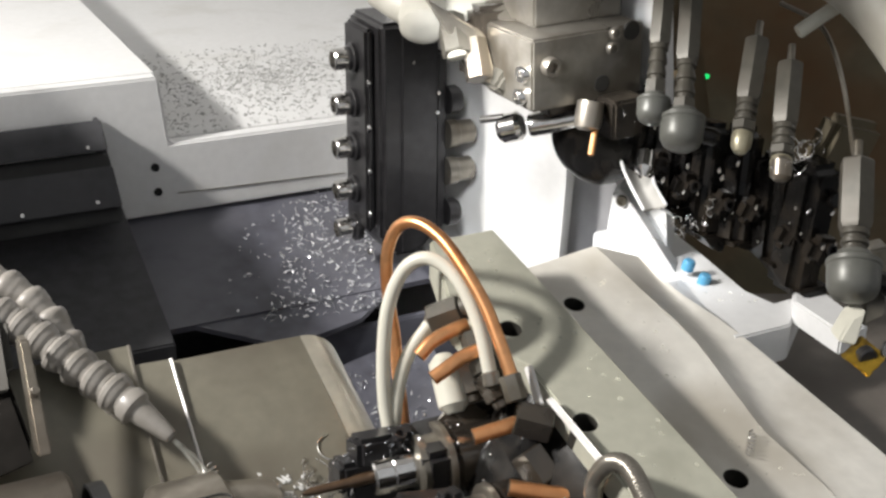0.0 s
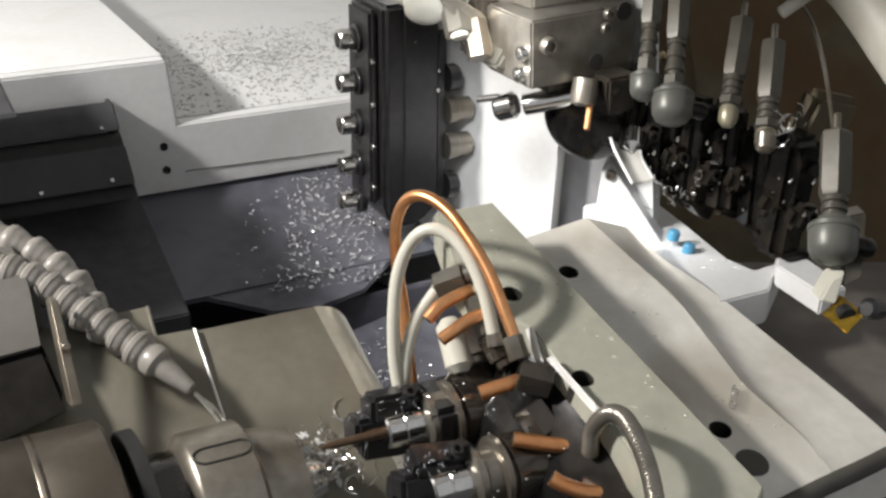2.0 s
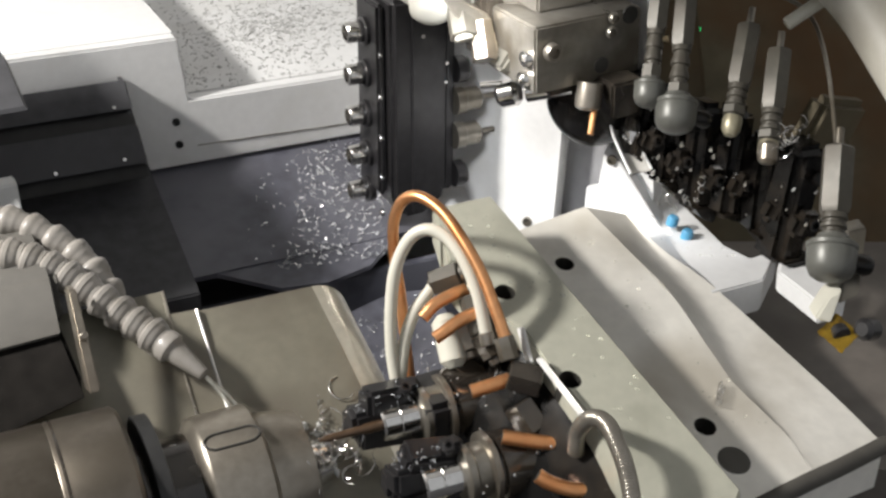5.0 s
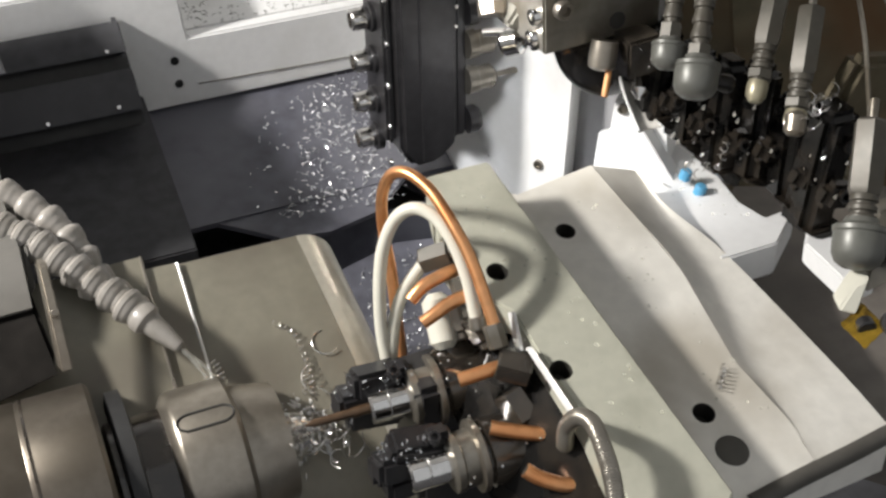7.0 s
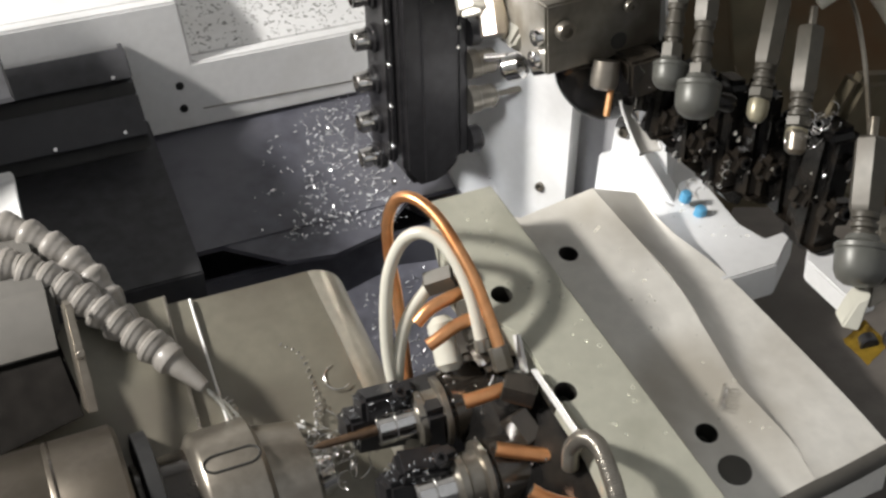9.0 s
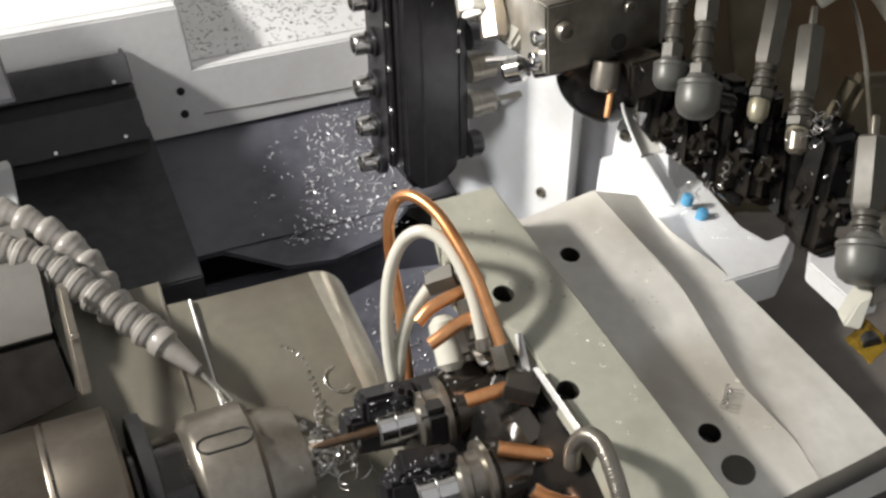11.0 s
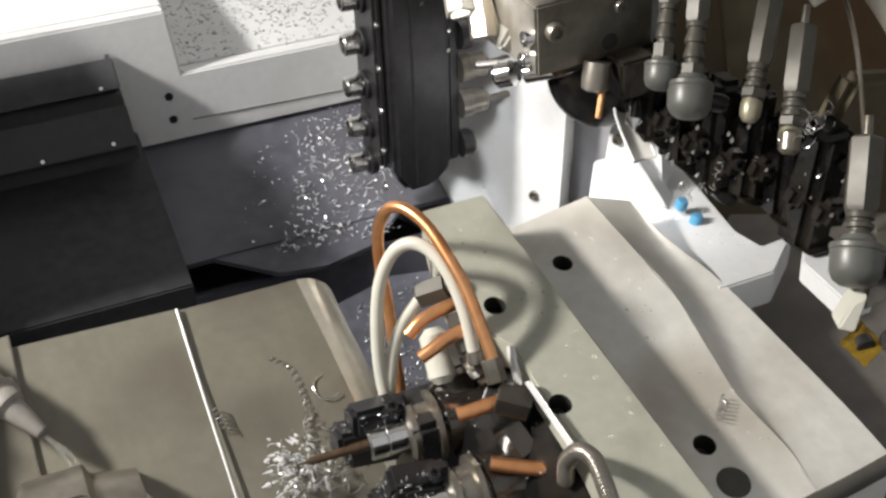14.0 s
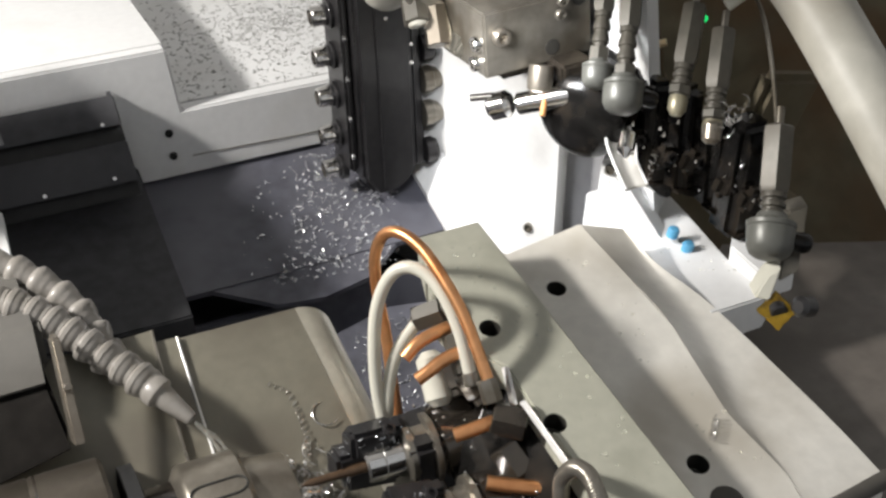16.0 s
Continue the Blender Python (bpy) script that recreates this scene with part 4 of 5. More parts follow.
def drill_holder(o, drill, seed):
    """A sleeve holder along the spindle's axis, facing the sub spindle."""
    o = V(o)
    rnd = random.Random(seed)
    ob = thing("drill_holder", o, "oily steel drill holder with a black clamp covered in chips", "drill holder", "drill holders")
    a = V(-1, 0.06, -0.02)
    part("body", bm_lathe([(-0.050, 0.0130), (-0.047, 0.0145), (-0.030, 0.0145), (-0.029, 0.0155), (-0.008, 0.0155), (-0.004, 0.0155), (-0.003, 0.0140), (0.0, 0.0140)], o, a, 36), BROWNS, ob)
    part("flange", bm_lathe([(-0.002, 0.0145), (-0.0012, 0.0162), (0.0012, 0.0162), (0.002, 0.0145)], o, a, 36), STEEL, ob)
    part("neck", bm_lathe([(0, 0.0125), (0.006, 0.0125), (0.007, 0.0135), (0.010, 0.0135), (0.011, 0.0115)], o + a * 0.002, a, 36), DULL, ob)
    part("sleeve", bm_lathe([(0, 0.0078), (0.0095, 0.0078), (0.010, 0.0074), (0.0105, 0.0078), (0.0175, 0.0078), (0.0185, 0.0068), (0.0188, 0.003)], o + a * 0.0125, a, 32), SHINE, ob)
    for k, (x, y, z, sx, sy, sz) in enumerate(((0.024, 0.009, 0.007, 0.024, 0.014, 0.013), (0.030, 0.007, 0.000, 0.026, 0.012, 0.012), (0.026, 0.008, -0.010, 0.026, 0.012, 0.014), (0.036, 0.012, -0.004, 0.014, 0.012, 0.014), (0.015, 0.006, 0.012, 0.012, 0.010, 0.007))):
        part("clamp_jaw", bm_box(o + a * x + V(0, y, z), (sx, sy, sz), Euler((rnd.uniform(-0.3, 0.3), rnd.uniform(-0.15, 0.15), rnd.uniform(-0.1, 0.1))).to_matrix(), 0.0022), BLACK, ob)
    cap_screw("screw", o + a * 0.018 + V(0, 0.002, 0.0145), (0.1, -0.4, 0.9), 0.0028, ob, BLACK)
    if drill:
        part("drill", bm_lathe([(0, 0.0026), (0.008, 0.0026), (0.010, 0.0020), (0.026, 0.0018), (0.030, 0.0004)], o + a * 0.030, a, 16), TOOLBROWN, ob, "oil-browned drill bit")
    bm = bmesh.new()
    for _ in range(55):
        p = o + a * rnd.uniform(0.010, 0.040) + V(0, rnd.uniform(-0.002, 0.010), rnd.uniform(0.006, 0.0155))
        l = rnd.uniform(0.0006, 0.0022)
        m = Matrix.Translation(p) @ Euler([rnd.uniform(0, 6) for _ in range(3)]).to_matrix().to_4x4()
        bmesh.ops.create_cube(bm, size=1, matrix=m @ Matrix.Diagonal((l, l * 0.4, 0.0003, 1)))
    tagged(part("chips", bm, CHIP, ob), kind="stuff")
    return ob


drill_holder((0.1534, 0.3699, 0.1926), True, 1)
drill_holder((0.1557, 0.3307, 0.1860), False, 2)


def pipe_thing(name, label, category, pts, r, mat, group=""):
    ob = thing(name, pts[0], label, category, group)
    part("pipe", bm_tube(pts, r), mat, ob)
    if name == "nylon_hose":
        part("ferrule", rod(V(pts[-1]), V(pts[-1]) + (V(pts[-1]) - V(pts[-2])).normalized() * 0.006, r * 1.25, 16), DULL, ob)
    return ob


loop_pipe = pipe_thing("copper_pipe", "long polished copper coolant pipe bent in a tall loop", "pipe", [(0.1728, 0.3480, 0.2376), (0.1724, 0.3580, 0.2487), (0.1716, 0.3698, 0.2603), (0.1692, 0.3826, 0.2705), (0.1659, 0.3973, 0.2792), (0.1608, 0.4099, 0.2824), (0.1563, 0.4190, 0.2777), (0.1526, 0.4221, 0.2658), (0.1517, 0.4199, 0.2484), (0.1523, 0.4145, 0.2296), (0.1509, 0.4064, 0.2094), (0.1491, 0.3949, 0.1846)], 0.0027, COPPER)
part("union_nut", hexnut((0.1721, 0.3492, 0.2388), (0.1723, 0.3429, 0.2306), 0.0044), DULL, loop_pipe)
part("union", hexnut((0.1712, 0.3423, 0.2240), (0.1834, 0.3346, 0.2208), 0.0078), BROWNS, loop_pipe)
pipe_thing("nylon_hose", "milky white nylon hose bent in a loop", "hose", [(0.1403, 0.3905, 0.1913), (0.1401, 0.3977, 0.2094), (0.1421, 0.4028, 0.2311), (0.1459, 0.4059, 0.2496), (0.1521, 0.4050, 0.2640), (0.1589, 0.4003, 0.2704), (0.1652, 0.3926, 0.2691), (0.1691, 0.3827, 0.2618), (0.1710, 0.3719, 0.2488), (0.1710, 0.3630, 0.2336)], 0.0030, NYLON, "nylon hoses")
pipe_thing("nylon_hose", "short milky white nylon hose rising to a hexagon fitting", "hose", [(0.1420, 0.3930, 0.1955), (0.1466, 0.3981, 0.2135), (0.1526, 0.3999, 0.2280), (0.1617, 0.3989, 0.2406)], 0.0030, NYLON, "nylon hoses")
for pts, r in (([(0.1484, 0.3817, 0.2366), (0.1547, 0.3826, 0.2413), (0.1629, 0.3826, 0.2442), (0.1706, 0.3828, 0.2454)], 0.0030), ([(0.1494, 0.3708, 0.2316), (0.1553, 0.3706, 0.2347), (0.1625, 0.3712, 0.2377), (0.1698, 0.3708, 0.2396)], 0.0030), ([(0.1545, 0.3448, 0.2178), (0.1599, 0.3435, 0.2191), (0.1657, 0.3429, 0.2199), (0.1718, 0.3422, 0.2207)], 0.0032), ([(0.1601, 0.3257, 0.2047), (0.1667, 0.3220, 0.2036), (0.1775, 0.3171, 0.2015), (0.1864, 0.3137, 0.2003)], 0.0033), ([(0.1657, 0.3043, 0.1972), (0.1702, 0.3003, 0.1944), (0.1790, 0.2946, 0.1920), (0.1898, 0.2925, 0.1919), (0.1947, 0.2963, 0.1944)], 0.0033)):
    ob = pipe_thing("copper_nozzle", "short polished copper coolant nozzle with an open end", "nozzle", pts, r, COPPER, "copper nozzles")
    d = (V(pts[0]) - V(pts[1])).normalized()
    # Dark plug paints the shade in the open end.
    part("bore", rod(V(pts[0]) + d * -0.001, V(pts[0]) + d * 0.0002, r * 0.7, 14, 0.02), HOLE, ob)
for a, b, r, m in (((0.1621, 0.3997, 0.2419), (0.1730, 0.3929, 0.2478), 0.0065, HOLDER), ((0.1715, 0.3796, 0.2435), (0.1718, 0.3670, 0.2305), 0.0060, HOLDER), ((0.1693, 0.3842, 0.2255), (0.1699, 0.3767, 0.2161), 0.007, STEEL), ((0.1711, 0.3672, 0.2305), (0.1743, 0.3597, 0.2223), 0.006, BROWNS), ((0.1855, 0.3144, 0.2007), (0.1945, 0.3080, 0.1921), 0.008, BROWNS), ((0.1744, 0.3375, 0.2108), (0.1791, 0.3279, 0.2008), 0.008, BROWNS), ((0.1624, 0.3819, 0.2100), (0.1716, 0.3715, 0.2014), 0.009, BROWNS)):
    f = thing("pipe_fitting", a, "oily hexagon pipe fitting on the tool post", "fitting", "pipe fittings")
    part("hexagon", hexnut(a, b, r), m, f)
    part("collar", rod(V(b), V(b) + (V(b) - V(a)).normalized() * 0.004, r * 0.75, 18), m, f)
nyl = thing("nylon_block", (0.1618, 0.3769, 0.2204), "white nylon hose connector", "connector")
part("body", rod((0.1631, 0.3901, 0.2298), (0.1612, 0.3729, 0.2113), 0.0066, 20, 0.5), NYLON, nyl)
braid = thing("braided_hose", (0.1887, 0.3086, 0.2070), "grey steel braided hose bent over the bed plate", "hose")
part("hose", bm_tube([(0.1829, 0.3028, 0.2049), (0.1828, 0.3021, 0.2162), (0.1835, 0.2947, 0.2278), (0.1839, 0.2845, 0.2321), (0.1821, 0.2725, 0.2292), (0.1802, 0.2628, 0.2241), (0.1766, 0.2526, 0.2175), (0.1725, 0.2423, 0.2086)], 0.0036, 16, 48, lambda f: 1 + 0.035 * math.sin(f * 440)), DULL, braid)
for p in ((0.3373, 0.4492, 0.2139), (0.3398, 0.4383, 0.2097)):
    c = thing("blue_cap", p, "small blue plastic cap on the white ledge", "cap", "blue caps")
    part("cap", bm_lathe([(-0.003, 0.0034), (0.0012, 0.0034), (0.0024, 0.0027), (0.0028, 0.001)], p, (0.1, -0.2, 1), 18), BLUE, c)


# ---- chips ----
def chip_field(name, label, corners, count, size, mat, seed, lift=0.0006, clump=0.0):
    """Loose curled chips strewn over a patch of a surface."""
    rnd = random.Random(seed)
    p00, p10, p01, p11 = map(V, corners)
    bm = bmesh.new()
    for _ in range(count):
        a, b = rnd.random(), rnd.random()
        if clump:
            a = min(max(rnd.gauss(0.5, clump), 0), 1)
            b = min(max(rnd.gauss(0.5, clump), 0), 1)
        p = p00 * (1 - a) * (1 - b) + p10 * a * (1 - b) + p01 * (1 - a) * b + p11 * a * b
        l, w, h = size * rnd.uniform(0.4, 1.4), size * rnd.uniform(0.15, 0.4), size * rnd.uniform(0.1, 0.35)
        m = Matrix.Translation(p + V(0, 0, lift)) @ Euler((rnd.uniform(-0.5, 0.5), rnd.uniform(-0.5, 0.5), rnd.uniform(0, 6.3))).to_matrix().to_4x4()
        q = [m @ V(*c) for c in ((-l, -w, 0), (0, -w, h), (l, -w, 0), (l, w, 0), (0, w, h), (-l, w, 0))]
        v = [bm.verts.new(c) for c in q]
        u = [bm.verts.new(c + V(0, 0, -0.0003)) for c in q]
        bm.faces.new((v[0], v[1], v[4], v[5]))
        bm.faces.new((v[1], v[2], v[3], v[4]))
        bm.faces.new((u[5], u[4], u[1], u[0]))
        bm.faces.new((u[4], u[3], u[2], u[1]))
        for i in range(6):
            bm.faces.new((v[i], u[i], u[(i + 1) % 6], v[(i + 1) % 6]))
    return tagged(link(name, bm, mat, smooth=0), label, "chips", kind="stuff")


chip_field("floor_chips", "bright steel chips strewn over the dark floor", ((0.2023, 0.6931, 0.1855), (0.2570, 0.6821, 0.1826), (0.1493, 0.5860, 0.1576), (0.2135, 0.5768, 0.1553)), 280, 0.0016, CHIP, 3)
chip_field("floor_chips", "fine bright chips scattered on the dark floor", ((0.2116, 0.7021, 0.1878), (0.2715, 0.6866, 0.1838), (0.1470, 0.5844, 0.1572), (0.2252, 0.5779, 0.1555)), 430, 0.0010, CHIP, 33)
chip_field("floor_chips", "sparse bright chips on the dark floor", ((0.1755, 0.6899, 0.1847), (0.2703, 0.6839, 0.1831), (0.1216, 0.5928, 0.1594), (0.2243, 0.5757, 0.1550)), 120, 0.0013, CHIP, 4)
chip_field("floor_chips", "bright chips on the floor below the tool post", ((0.1705, 0.5330, 0.1439), (0.2189, 0.5415, 0.1461), (0.1688, 0.4689, 0.1272), (0.2074, 0.4714, 0.1279)), 160, 0.0011, CHIP, 14)
chip_field("shelf_chips", "grey chips clinging to the white shelf", ((XB + 0.004, YW + 0.012, ZS + 0.0004), (XB + 0.25, YW + 0.012, ZS + 0.0004), (XB + 0.01, YW + 0.22, ZS + 0.0004), (XB + 0.30, YW + 0.22, ZS + 0.0004)), 1500, 0.0013, CHIP_DULL, 5, 0.0)
chip_field("shelf_chips", "clump of grey chips on the white shelf", ((XB + 0.03, YW + 0.06, ZS + 0.0004), (XB + 0.16, YW + 0.06, ZS + 0.0004), (XB + 0.04, YW + 0.19, ZS + 0.0004), (XB + 0.20, YW + 0.19, ZS + 0.0004)), 900, 0.0013, CHIP_DULL, 6, 0.0, 0.22)

gang_things = [block, tool_head, manifold, H1, H2, H3, H4, H5, tool, big_hose] + tools
# ---- gang slide overhead, its unseen bodies added to shade the holders ----
slide = thing("shading_slide", HC + V(0.05, 0, 0.13), "dark gang slide added above the hanging tool holders to shade them", "machine slide")
# Casting and carrier stay out of view and block the work lamp.
part("casting", bm_box(HC + V(0.065, -0.02, 0.165), (0.30, 0.11, 0.09), w=0.006), BROWNS, slide)
part("carrier", bm_box(HC + V(-0.06, 0.06, 0.175), (0.14, 0.06, 0.11), w=0.006), BLACK, slide)
part("backing_plate", bm_prism([(0.3775, 0.5658, 0.3652), (0.3306, 0.4753, 0.2582), (0.3343, 0.4502, 0.2349), (0.3572, 0.4205, 0.2166), (0.3796, 0.4049, 0.2084), (0.4100, 0.3838, 0.2078), (0.3760, 0.4300, 0.2300), (0.3700, 0.4650, 0.2600), (0.4080, 0.5550, 0.3650)], (0.008, 0.012, 0), 0.002), BROWN, slide)
part("backing_flange", bm_box((0.3935, 0.3989, 0.2623), (0.05, 0.012, 0.05), Euler((0.2, 0.3, 0.3)).to_matrix(), 0.004), BROWN, slide)
gang_things.append(slide)


# ---- droplets and curled chips ----
def droplets(name, label, corners, count, rmax, seed, up=(0, -0.27, 0.963)):
    rnd = random.Random(seed)
    p00, p10, p01, p11 = map(V, corners)
    bm = bmesh.new()
    for _ in range(count):
        a, b = rnd.random(), rnd.random()
        p = p00 * (1 - a) * (1 - b) + p10 * a * (1 - b) + p01 * (1 - a) * b + p11 * a * b
        r = rmax * rnd.uniform(0.25, 1) ** 1.6
        bm_lathe([(-0.0004, r), (0.25 * r, r * 0.93), (0.5 * r, r * 0.6), (0.58 * r, r * 0.15)], p, up, 8, bm)
    ob = tagged(link(name, bm, DROP), label, "droplets", kind="stuff")
    ob.visible_shadow = False
    return ob


droplets("coolant_droplets", "clear coolant droplets on the raised bed plate", ((0.1888, 0.4263, 0.2559), (0.2085, 0.4311, 0.2573), (0.1993, 0.2963, 0.2195), (0.2231, 0.2744, 0.2134)), 45, 0.0014, 21)
droplets("coolant_droplets", "clear coolant droplets on the pale bed step", tuple(sunk(p) for p in ((0.2498, 0.4271, 0.2372), (0.2706, 0.4302, 0.2380), (0.2570, 0.2929, 0.1996), (0.2780, 0.2838, 0.1970))), 28, 0.0013, 22)
droplets("coolant_droplets", "clear coolant droplets near the white side wall foot", ((0.3201, 0.4871, 0.2071), (0.3620, 0.5109, 0.2071), (0.3251, 0.4119, 0.2071), (0.3517, 0.4045, 0.2071)), 50, 0.0014, 23, (0, 0, 1))


def curl(p, axis, radius, turns, pitch, wire, parent=None, mat=None):
    """A curled chip."""
    m = Matrix.Translation(p) @ frame_of(axis)
    n = max(int(turns * 12), 6)
    pts = [m @ V(radius * math.cos(2 * math.pi * turns * k / n), radius * math.sin(2 * math.pi * turns * k / n), pitch * turns * k / n) for k in range(n + 1)]
    bm = bm_tube(pts, wire, 6, 2)
    if parent:
        return part("curled_chip", bm, mat or SHINE, parent)
    ob = thing("curled_chip", p, "thin bright curled steel chip lying on the plate", "chip", "curled chips")
    part("coil", bm, mat or SHINE, ob)
    return ob


curl(sunk((0.2597, 0.3052, 0.2050)), V(0.0113, 0.0113, 0.0032), 0.0016, 6, 0.0022, 0.00035)
for p, ax, r, t_, pi in (((0.1227, 0.4319, 0.1850), (0, -0.5, 0.85), 0.0065, 0.62, 0.001), ((0.1129, 0.4181, 0.1761), (0.2, -0.6, 0.8), 0.0075, 0.4, 0.001), ((0.1049, 0.4121, 0.1732), (0.3, 0.8, 0.5), 0.0014, 5, 0.0024), ((0.0695, 0.4359, 0.1887), (0.1, -0.6, -0.4), 0.0022, 5, 0.0024)):
    curl(p, ax, r, t_, pi, 0.0003, cover)
nest_rnd = random.Random(8)
for k in range(70):
    c = V((0.1046, 0.3794, 0.1818)) + V(nest_rnd.gauss(0, 0.010), nest_rnd.gauss(0, 0.006), nest_rnd.gauss(-0.002, 0.006))
    curl(c, [nest_rnd.gauss(0, 1) for _ in range(3)], nest_rnd.uniform(0.0015, 0.006), nest_rnd.uniform(0.2, 0.8), nest_rnd.uniform(0.002, 0.006), 0.0002, post)
for k in range(22):
    c = V((0.3320, 0.3669, 0.2810)).lerp(V((0.3509, 0.3671, 0.2924)), nest_rnd.random()) + V(nest_rnd.gauss(0, 0.002), nest_rnd.gauss(0, 0.003), nest_rnd.gauss(0, 0.002))
    curl(c, [nest_rnd.gauss(0, 1) for _ in range(3)], nest_rnd.uniform(0.0010, 0.004), nest_rnd.uniform(0.2, 0.8), nest_rnd.uniform(0.002, 0.005), 0.00024, H4)
for k in range(18):
    c = V((0.3099, 0.4032, 0.2459)) + V(nest_rnd.gauss(0, 0.010), nest_rnd.gauss(0, 0.003), nest_rnd.gauss(0, 0.005))
    curl(c, [nest_rnd.gauss(0, 1) for _ in range(3)], nest_rnd.uniform(0.0010, 0.004), nest_rnd.uniform(0.2, 0.8), nest_rnd.uniform(0.002, 0.005), 0.00022, tools[1])
# Bright steel beads stand for drops and wet glints on the black tools.
for tl in tools:
    for k in range(6):
        c = tl.location + V(nest_rnd.uniform(-0.010, 0.010), -0.006 + nest_rnd.uniform(-0.003, 0.002), nest_rnd.uniform(-0.03, 0.015))
        r = 0.0014 * nest_rnd.uniform(0.3, 1) ** 1.5
        part("glint_droplet", bm_lathe([(0, r * 0.6), (r * 0.8, r), (r * 2.0, r * 0.7), (r * 3.2, r * 0.1)], c, (nest_rnd.uniform(-0.4, 0.4), -0.5, 1), 10), SHINE, tl)

# More mirror-bright beads, added as wet glints over the tool post.
for k in range(60):
    a, b = nest_rnd.random(), nest_rnd.random()
    c = (V((0.1515, 0.3695, 0.2102)) * (1 - a) + V((0.1907, 0.3181, 0.2172)) * a).lerp(V((0.1401, 0.3209, 0.1870)) * (1 - a) + V((0.1888, 0.2846, 0.1965)) * a, b) + V(0, nest_rnd.uniform(0.0, 0.02), nest_rnd.uniform(-0.014, 0.0))
    r = nest_rnd.uniform(0.0005, 0.0013)
    part("glint_droplet", bm_lathe([(0, r), (r * 0.5, r * 0.92), (r * 0.9, r * 0.5), (r, r * 0.1)], c, (-0.2, -0.5, 0.8), 10), SHINE, post)


# ---- coolant foaming round the drill, and the long coil that hangs from it ----
splash = thing("coolant_splash", (0.0960, 0.3958, 0.1720), "white foaming coolant splash round the drill tip", "splash", kind="stuff")
foam, srnd = bmesh.new(), random.Random(31)
for k in range(150):
    p = V(0.0965, 0.3945, 0.1715) + V(srnd.gauss(-0.002, 0.006), srnd.gauss(0, 0.006), srnd.gauss(-0.001, 0.006))
    r = 0.0016 * srnd.uniform(0.2, 1) ** 1.5
    d = (p - V(0.106, 0.394, 0.176)).normalized() + V(0, 0, 0.3)
    bm_lathe([(0, r * 0.3), (r * 0.6, r), (r * 1.6, r * 0.8), (r * srnd.uniform(2.2, 4.5), r * 0.08)], p, d, 7, foam)
part("foam", foam, FOAM, splash)
for k in range(16):
    p = V(0.097, 0.394, 0.172) + V(srnd.gauss(-0.002, 0.004), srnd.gauss(0, 0.004), srnd.gauss(0, 0.004))
    d = V(srnd.uniform(-1, 0.1), srnd.uniform(-0.7, 0.3), srnd.uniform(-0.2, 0.9)).normalized() * srnd.uniform(0.006, 0.014)
    part("strand", bm_tube([p, p + d * 0.6, p + d + V(0, 0, -0.004)], 0.0005, 6, 5, lambda f: 1.2 - f), FOAM, splash)
coil_line = spline([(0.1013, 0.4450, 0.1950), (0.1092, 0.4384, 0.1905), (0.1107, 0.4280, 0.1840), (0.1104, 0.4189, 0.1790), (0.1075, 0.4060, 0.1770)], 30)
coil_pts = [p + V(0.0013 * math.cos(k * 0.75), 0, 0.0013 * math.sin(k * 0.75)) for k, p in enumerate(coil_line)]
coil = thing("curled_chip", coil_pts[0], "long thin steel chip coiled like a spring before the drill", "chip", "curled chips")
part("coil", bm_tube(coil_pts, 0.00026, 5, 2), SHINE, coil)

stream = thing("coolant_stream", (0.0544, 0.4320, 0.2059), "thin clear coolant stream falling from the hose nozzle", "coolant")
for k, (a, b) in enumerate((((0.0610, 0.4235, 0.1960), (0.0665, 0.4100, 0.1830)), ((0.0635, 0.4240, 0.1955), (0.0705, 0.4120, 0.1820)))):
    part("jet", bm_tube([(0.0552, 0.4308, 0.2050), a, b, V(b) + V(0.002, -0.006, -0.012)], 0.0009, 8, 8, lambda f: 1.1 - 0.4 * f + 0.15 * math.sin(f * 30)), DROP, stream)
spin_things = [spindle, left_cover, head, hose_a, hose_b, stream]
cover_things = [cover, mid_cover]


# ---- what moves ----
GANG = [
    (0, 0.0035, 0.0192, 0.0090),
    (0.5, 0.0052, 0.0197, 0.0035),
    (1, 0.0041, 0.0174, 0.0047),
    (1.5, 0.0077, 0.0224, 0.0049),
    (2, 0.0044, 0.0171, 0.0111),
    (2.5, 0.0039, 0.0160, 0.0029),
    (3, 0.0040, 0.0166, 0.0038),
    (3.5, 0.0039, 0.0147, 0.0080),
    (4, -0.0017, 0.0021, 0.0177),
    (4.5, 0.0005, 0.0074, 0.0077),
    (7, -0.0005, -0.0039, 0.0102),
    (7.5, -0.0007, -0.0039, 0.0086),
    (8, -0.0002, -0.0021, 0.0022),
    (8.5, -0.0010, -0.0048, 0.0133),
    (9, -0.0013, -0.0057, 0.0139),
    (11.5, -0.0018, -0.0050, 0.0135),
    (12, -0.0009, -0.0029, 0.0077),
    (12.5, 0.0000, 0.0000, -0.0000),
    (13, -0.0017, -0.0046, 0.0157),
    (13.5, -0.0012, -0.0030, 0.0139),
    (14, -0.0005, -0.0026, 0.0152),
    (14.5, -0.0008, 0.0014, 0.0043),
    (15, -0.0005, 0.0027, -0.0025),
    (15.5, 0.0035, 0.0214, -0.0046),
    (16, 0.0019, 0.0497, 0.0098),
]
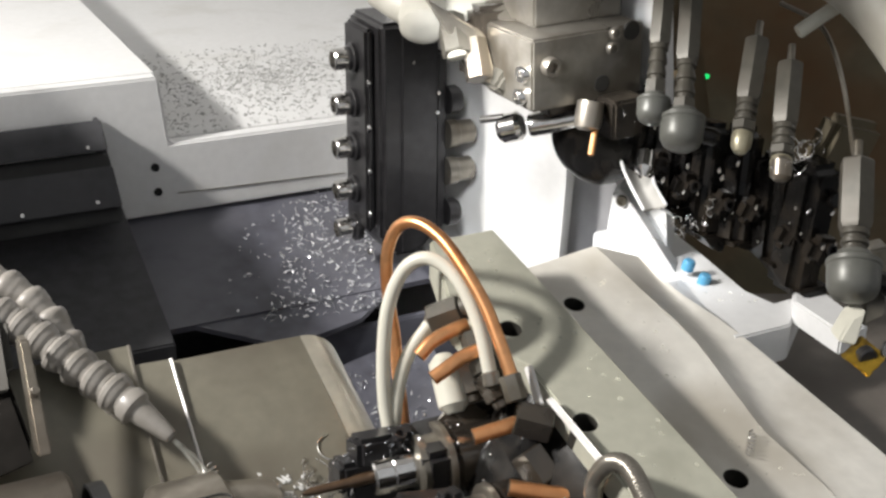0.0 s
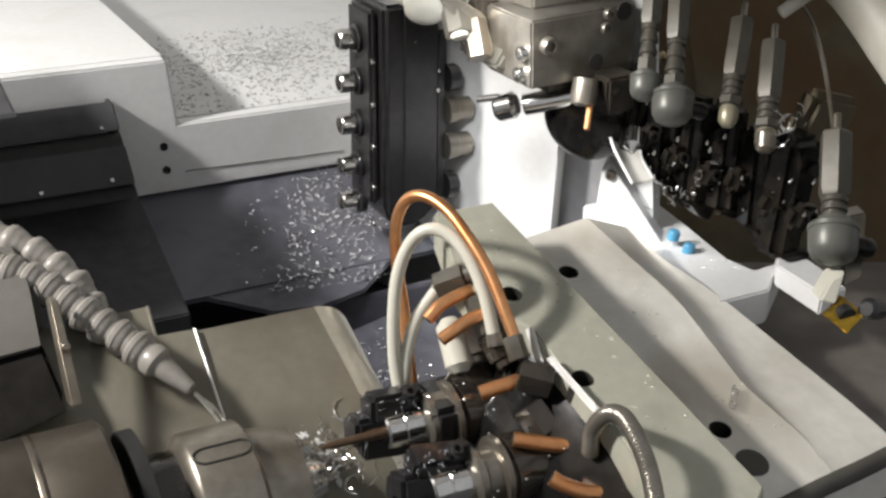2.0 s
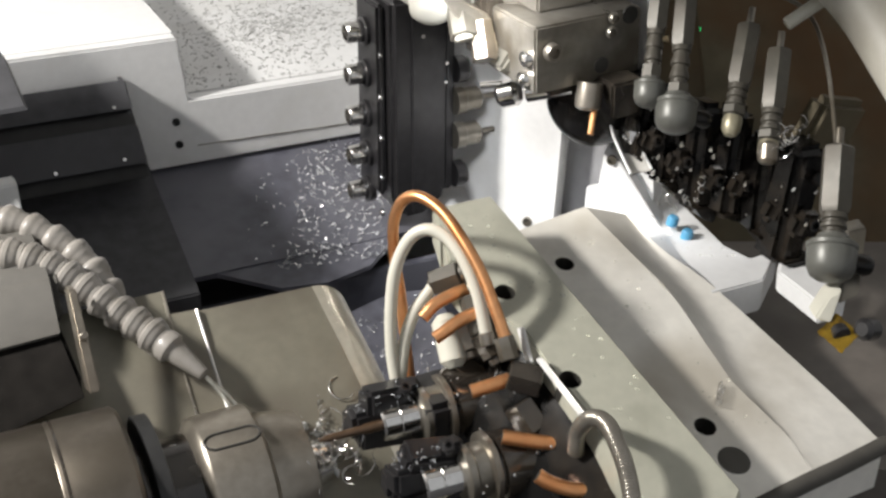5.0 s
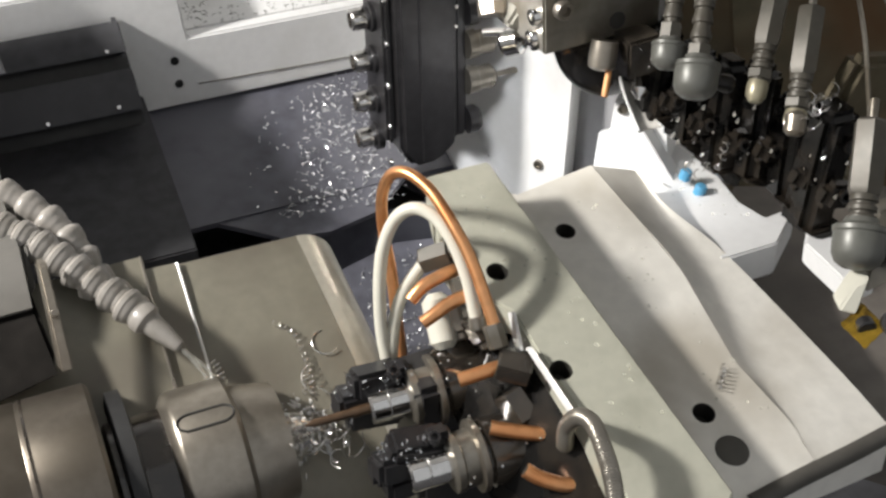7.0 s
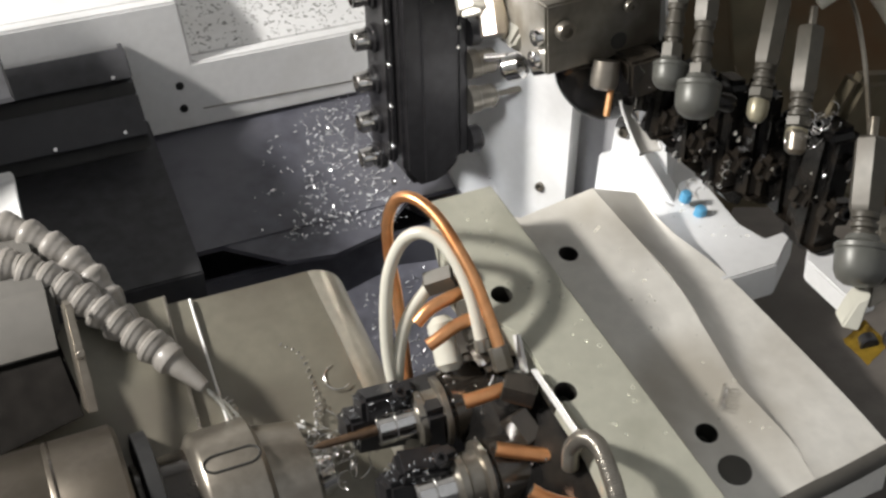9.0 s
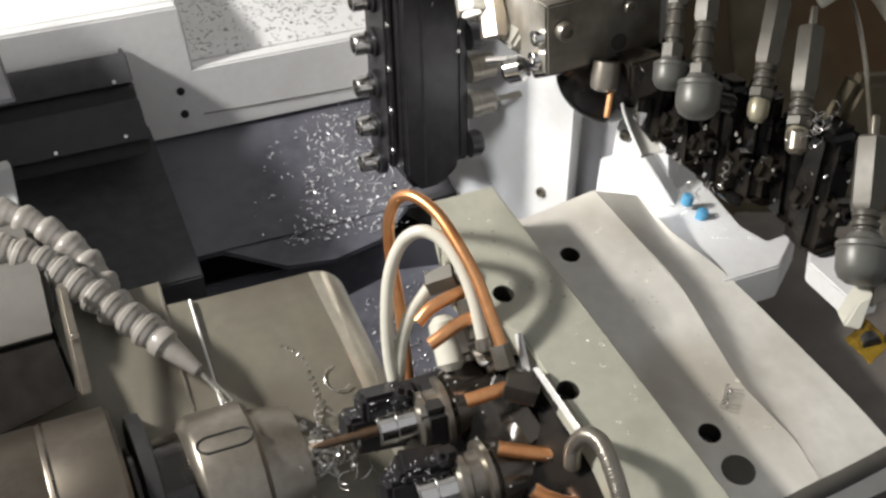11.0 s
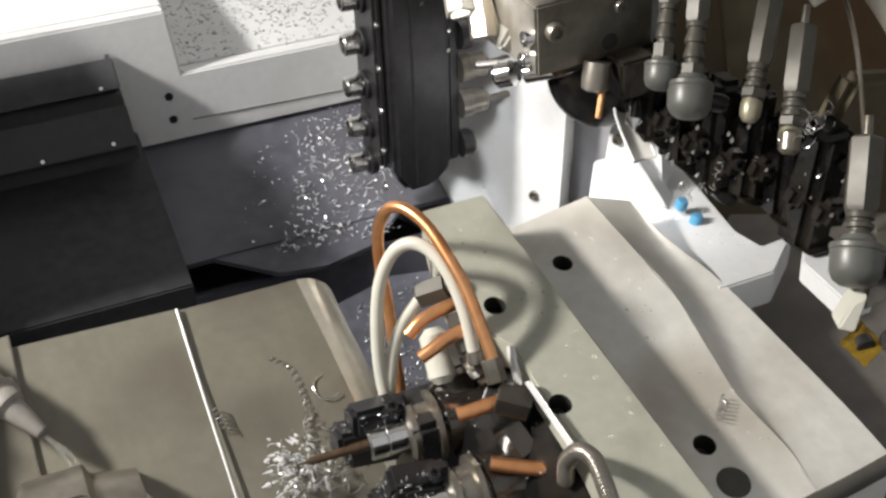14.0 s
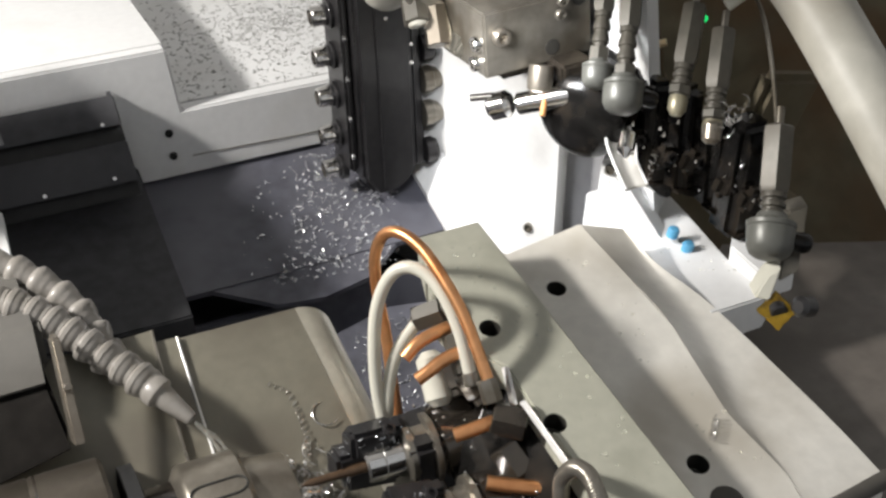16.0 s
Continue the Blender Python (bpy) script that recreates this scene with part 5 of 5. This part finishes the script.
SPIN = [
    (0, -0.0003, 0.0132),
    (0.4, -0.0019, 0.0146),
    (0.8, 0.0029, 0.0149),
    (1.2, 0.0005, 0.0180),
    (1.6, -0.0033, 0.0193),
    (2, -0.0014, 0.0078),
    (2.5, -0.0003, 0.0082),
    (3, 0.0021, 0.0104),
    (3.5, 0.0016, 0.0148),
    (4, -0.0025, 0.0240),
    (4.3, -0.0046, 0.0070),
    (4.7, 0.0033, 0.0042),
    (6.8, -0.0030, 0.0167),
    (7, -0.0000, -0.0000),
    (7.4, 0.0021, 0.0004),
    (8, 0.0045, 0.0016),
    (8.5, 0.0049, 0.0070),
    (9, 0.0043, 0.0115),
    (11.5, 0.0042, 0.0005),
    (12, 0.0041, 0.0019),
    (12.5, 0.0042, 0.0093),
    (12.9, 0.0048, 0.0129),
    (13.1, 0.0054, 0.0165),
    (13.3, 0.0038, 0.0205),
    (13.4, -0.0042, 0.0196),
    (13.5, -0.0056, 0.0190),
    (13.6, -0.0222, 0.0185),
    (13.7, -0.0444, 0.0192),
    (13.8, -0.0604, 0.0178),
    (13.9, -0.0607, 0.0130),
    (14, -0.0604, 0.0041),
    (14.1, -0.0544, 0.0054),
    (14.2, -0.0315, 0.0021),
    (14.3, -0.0098, 0.0029),
    (14.4, -0.0057, 0.0037),
    (14.6, 0.0000, 0.0058),
    (15, 0.0029, 0.0066),
    (15.5, 0.0037, 0.0074),
    (16, 0.0051, 0.0075),
]
COVER_ROWS = [
    (0, 0.0169),
    (3.5, 0.0202),
    (7, -0.0000),
    (9, 0.0084),
    (12.5, 0.0078),
    (14.5, 0.0057),
    (16, 0.0065),
]


def motions():
    b = splash.location.copy()
    walk(splash, [(0.5 * k, Matrix.Translation(b + V(0.0008 * math.sin(k * 2.3), 0.0006 * math.sin(k * 3.1), 0.0008 * math.sin(k * 1.7)))) for k in range(33)])
    for ob in gang_things:
        b = ob.location.copy()
        walk(ob, [(t, Matrix.Translation(b + V(x, y, z))) for t, x, y, z in GANG])
    for ob in spin_things:
        b = ob.location.copy()
        walk(ob, [(t, Matrix.Translation(b + V(x, -0.96 * s, -0.27 * s))) for t, x, s in SPIN])
    for ob in cover_things:
        b = ob.location.copy()
        walk(ob, [(t, Matrix.Translation(b + V(0, -0.96 * s, -0.27 * s))) for t, s in COVER_ROWS])


motions()
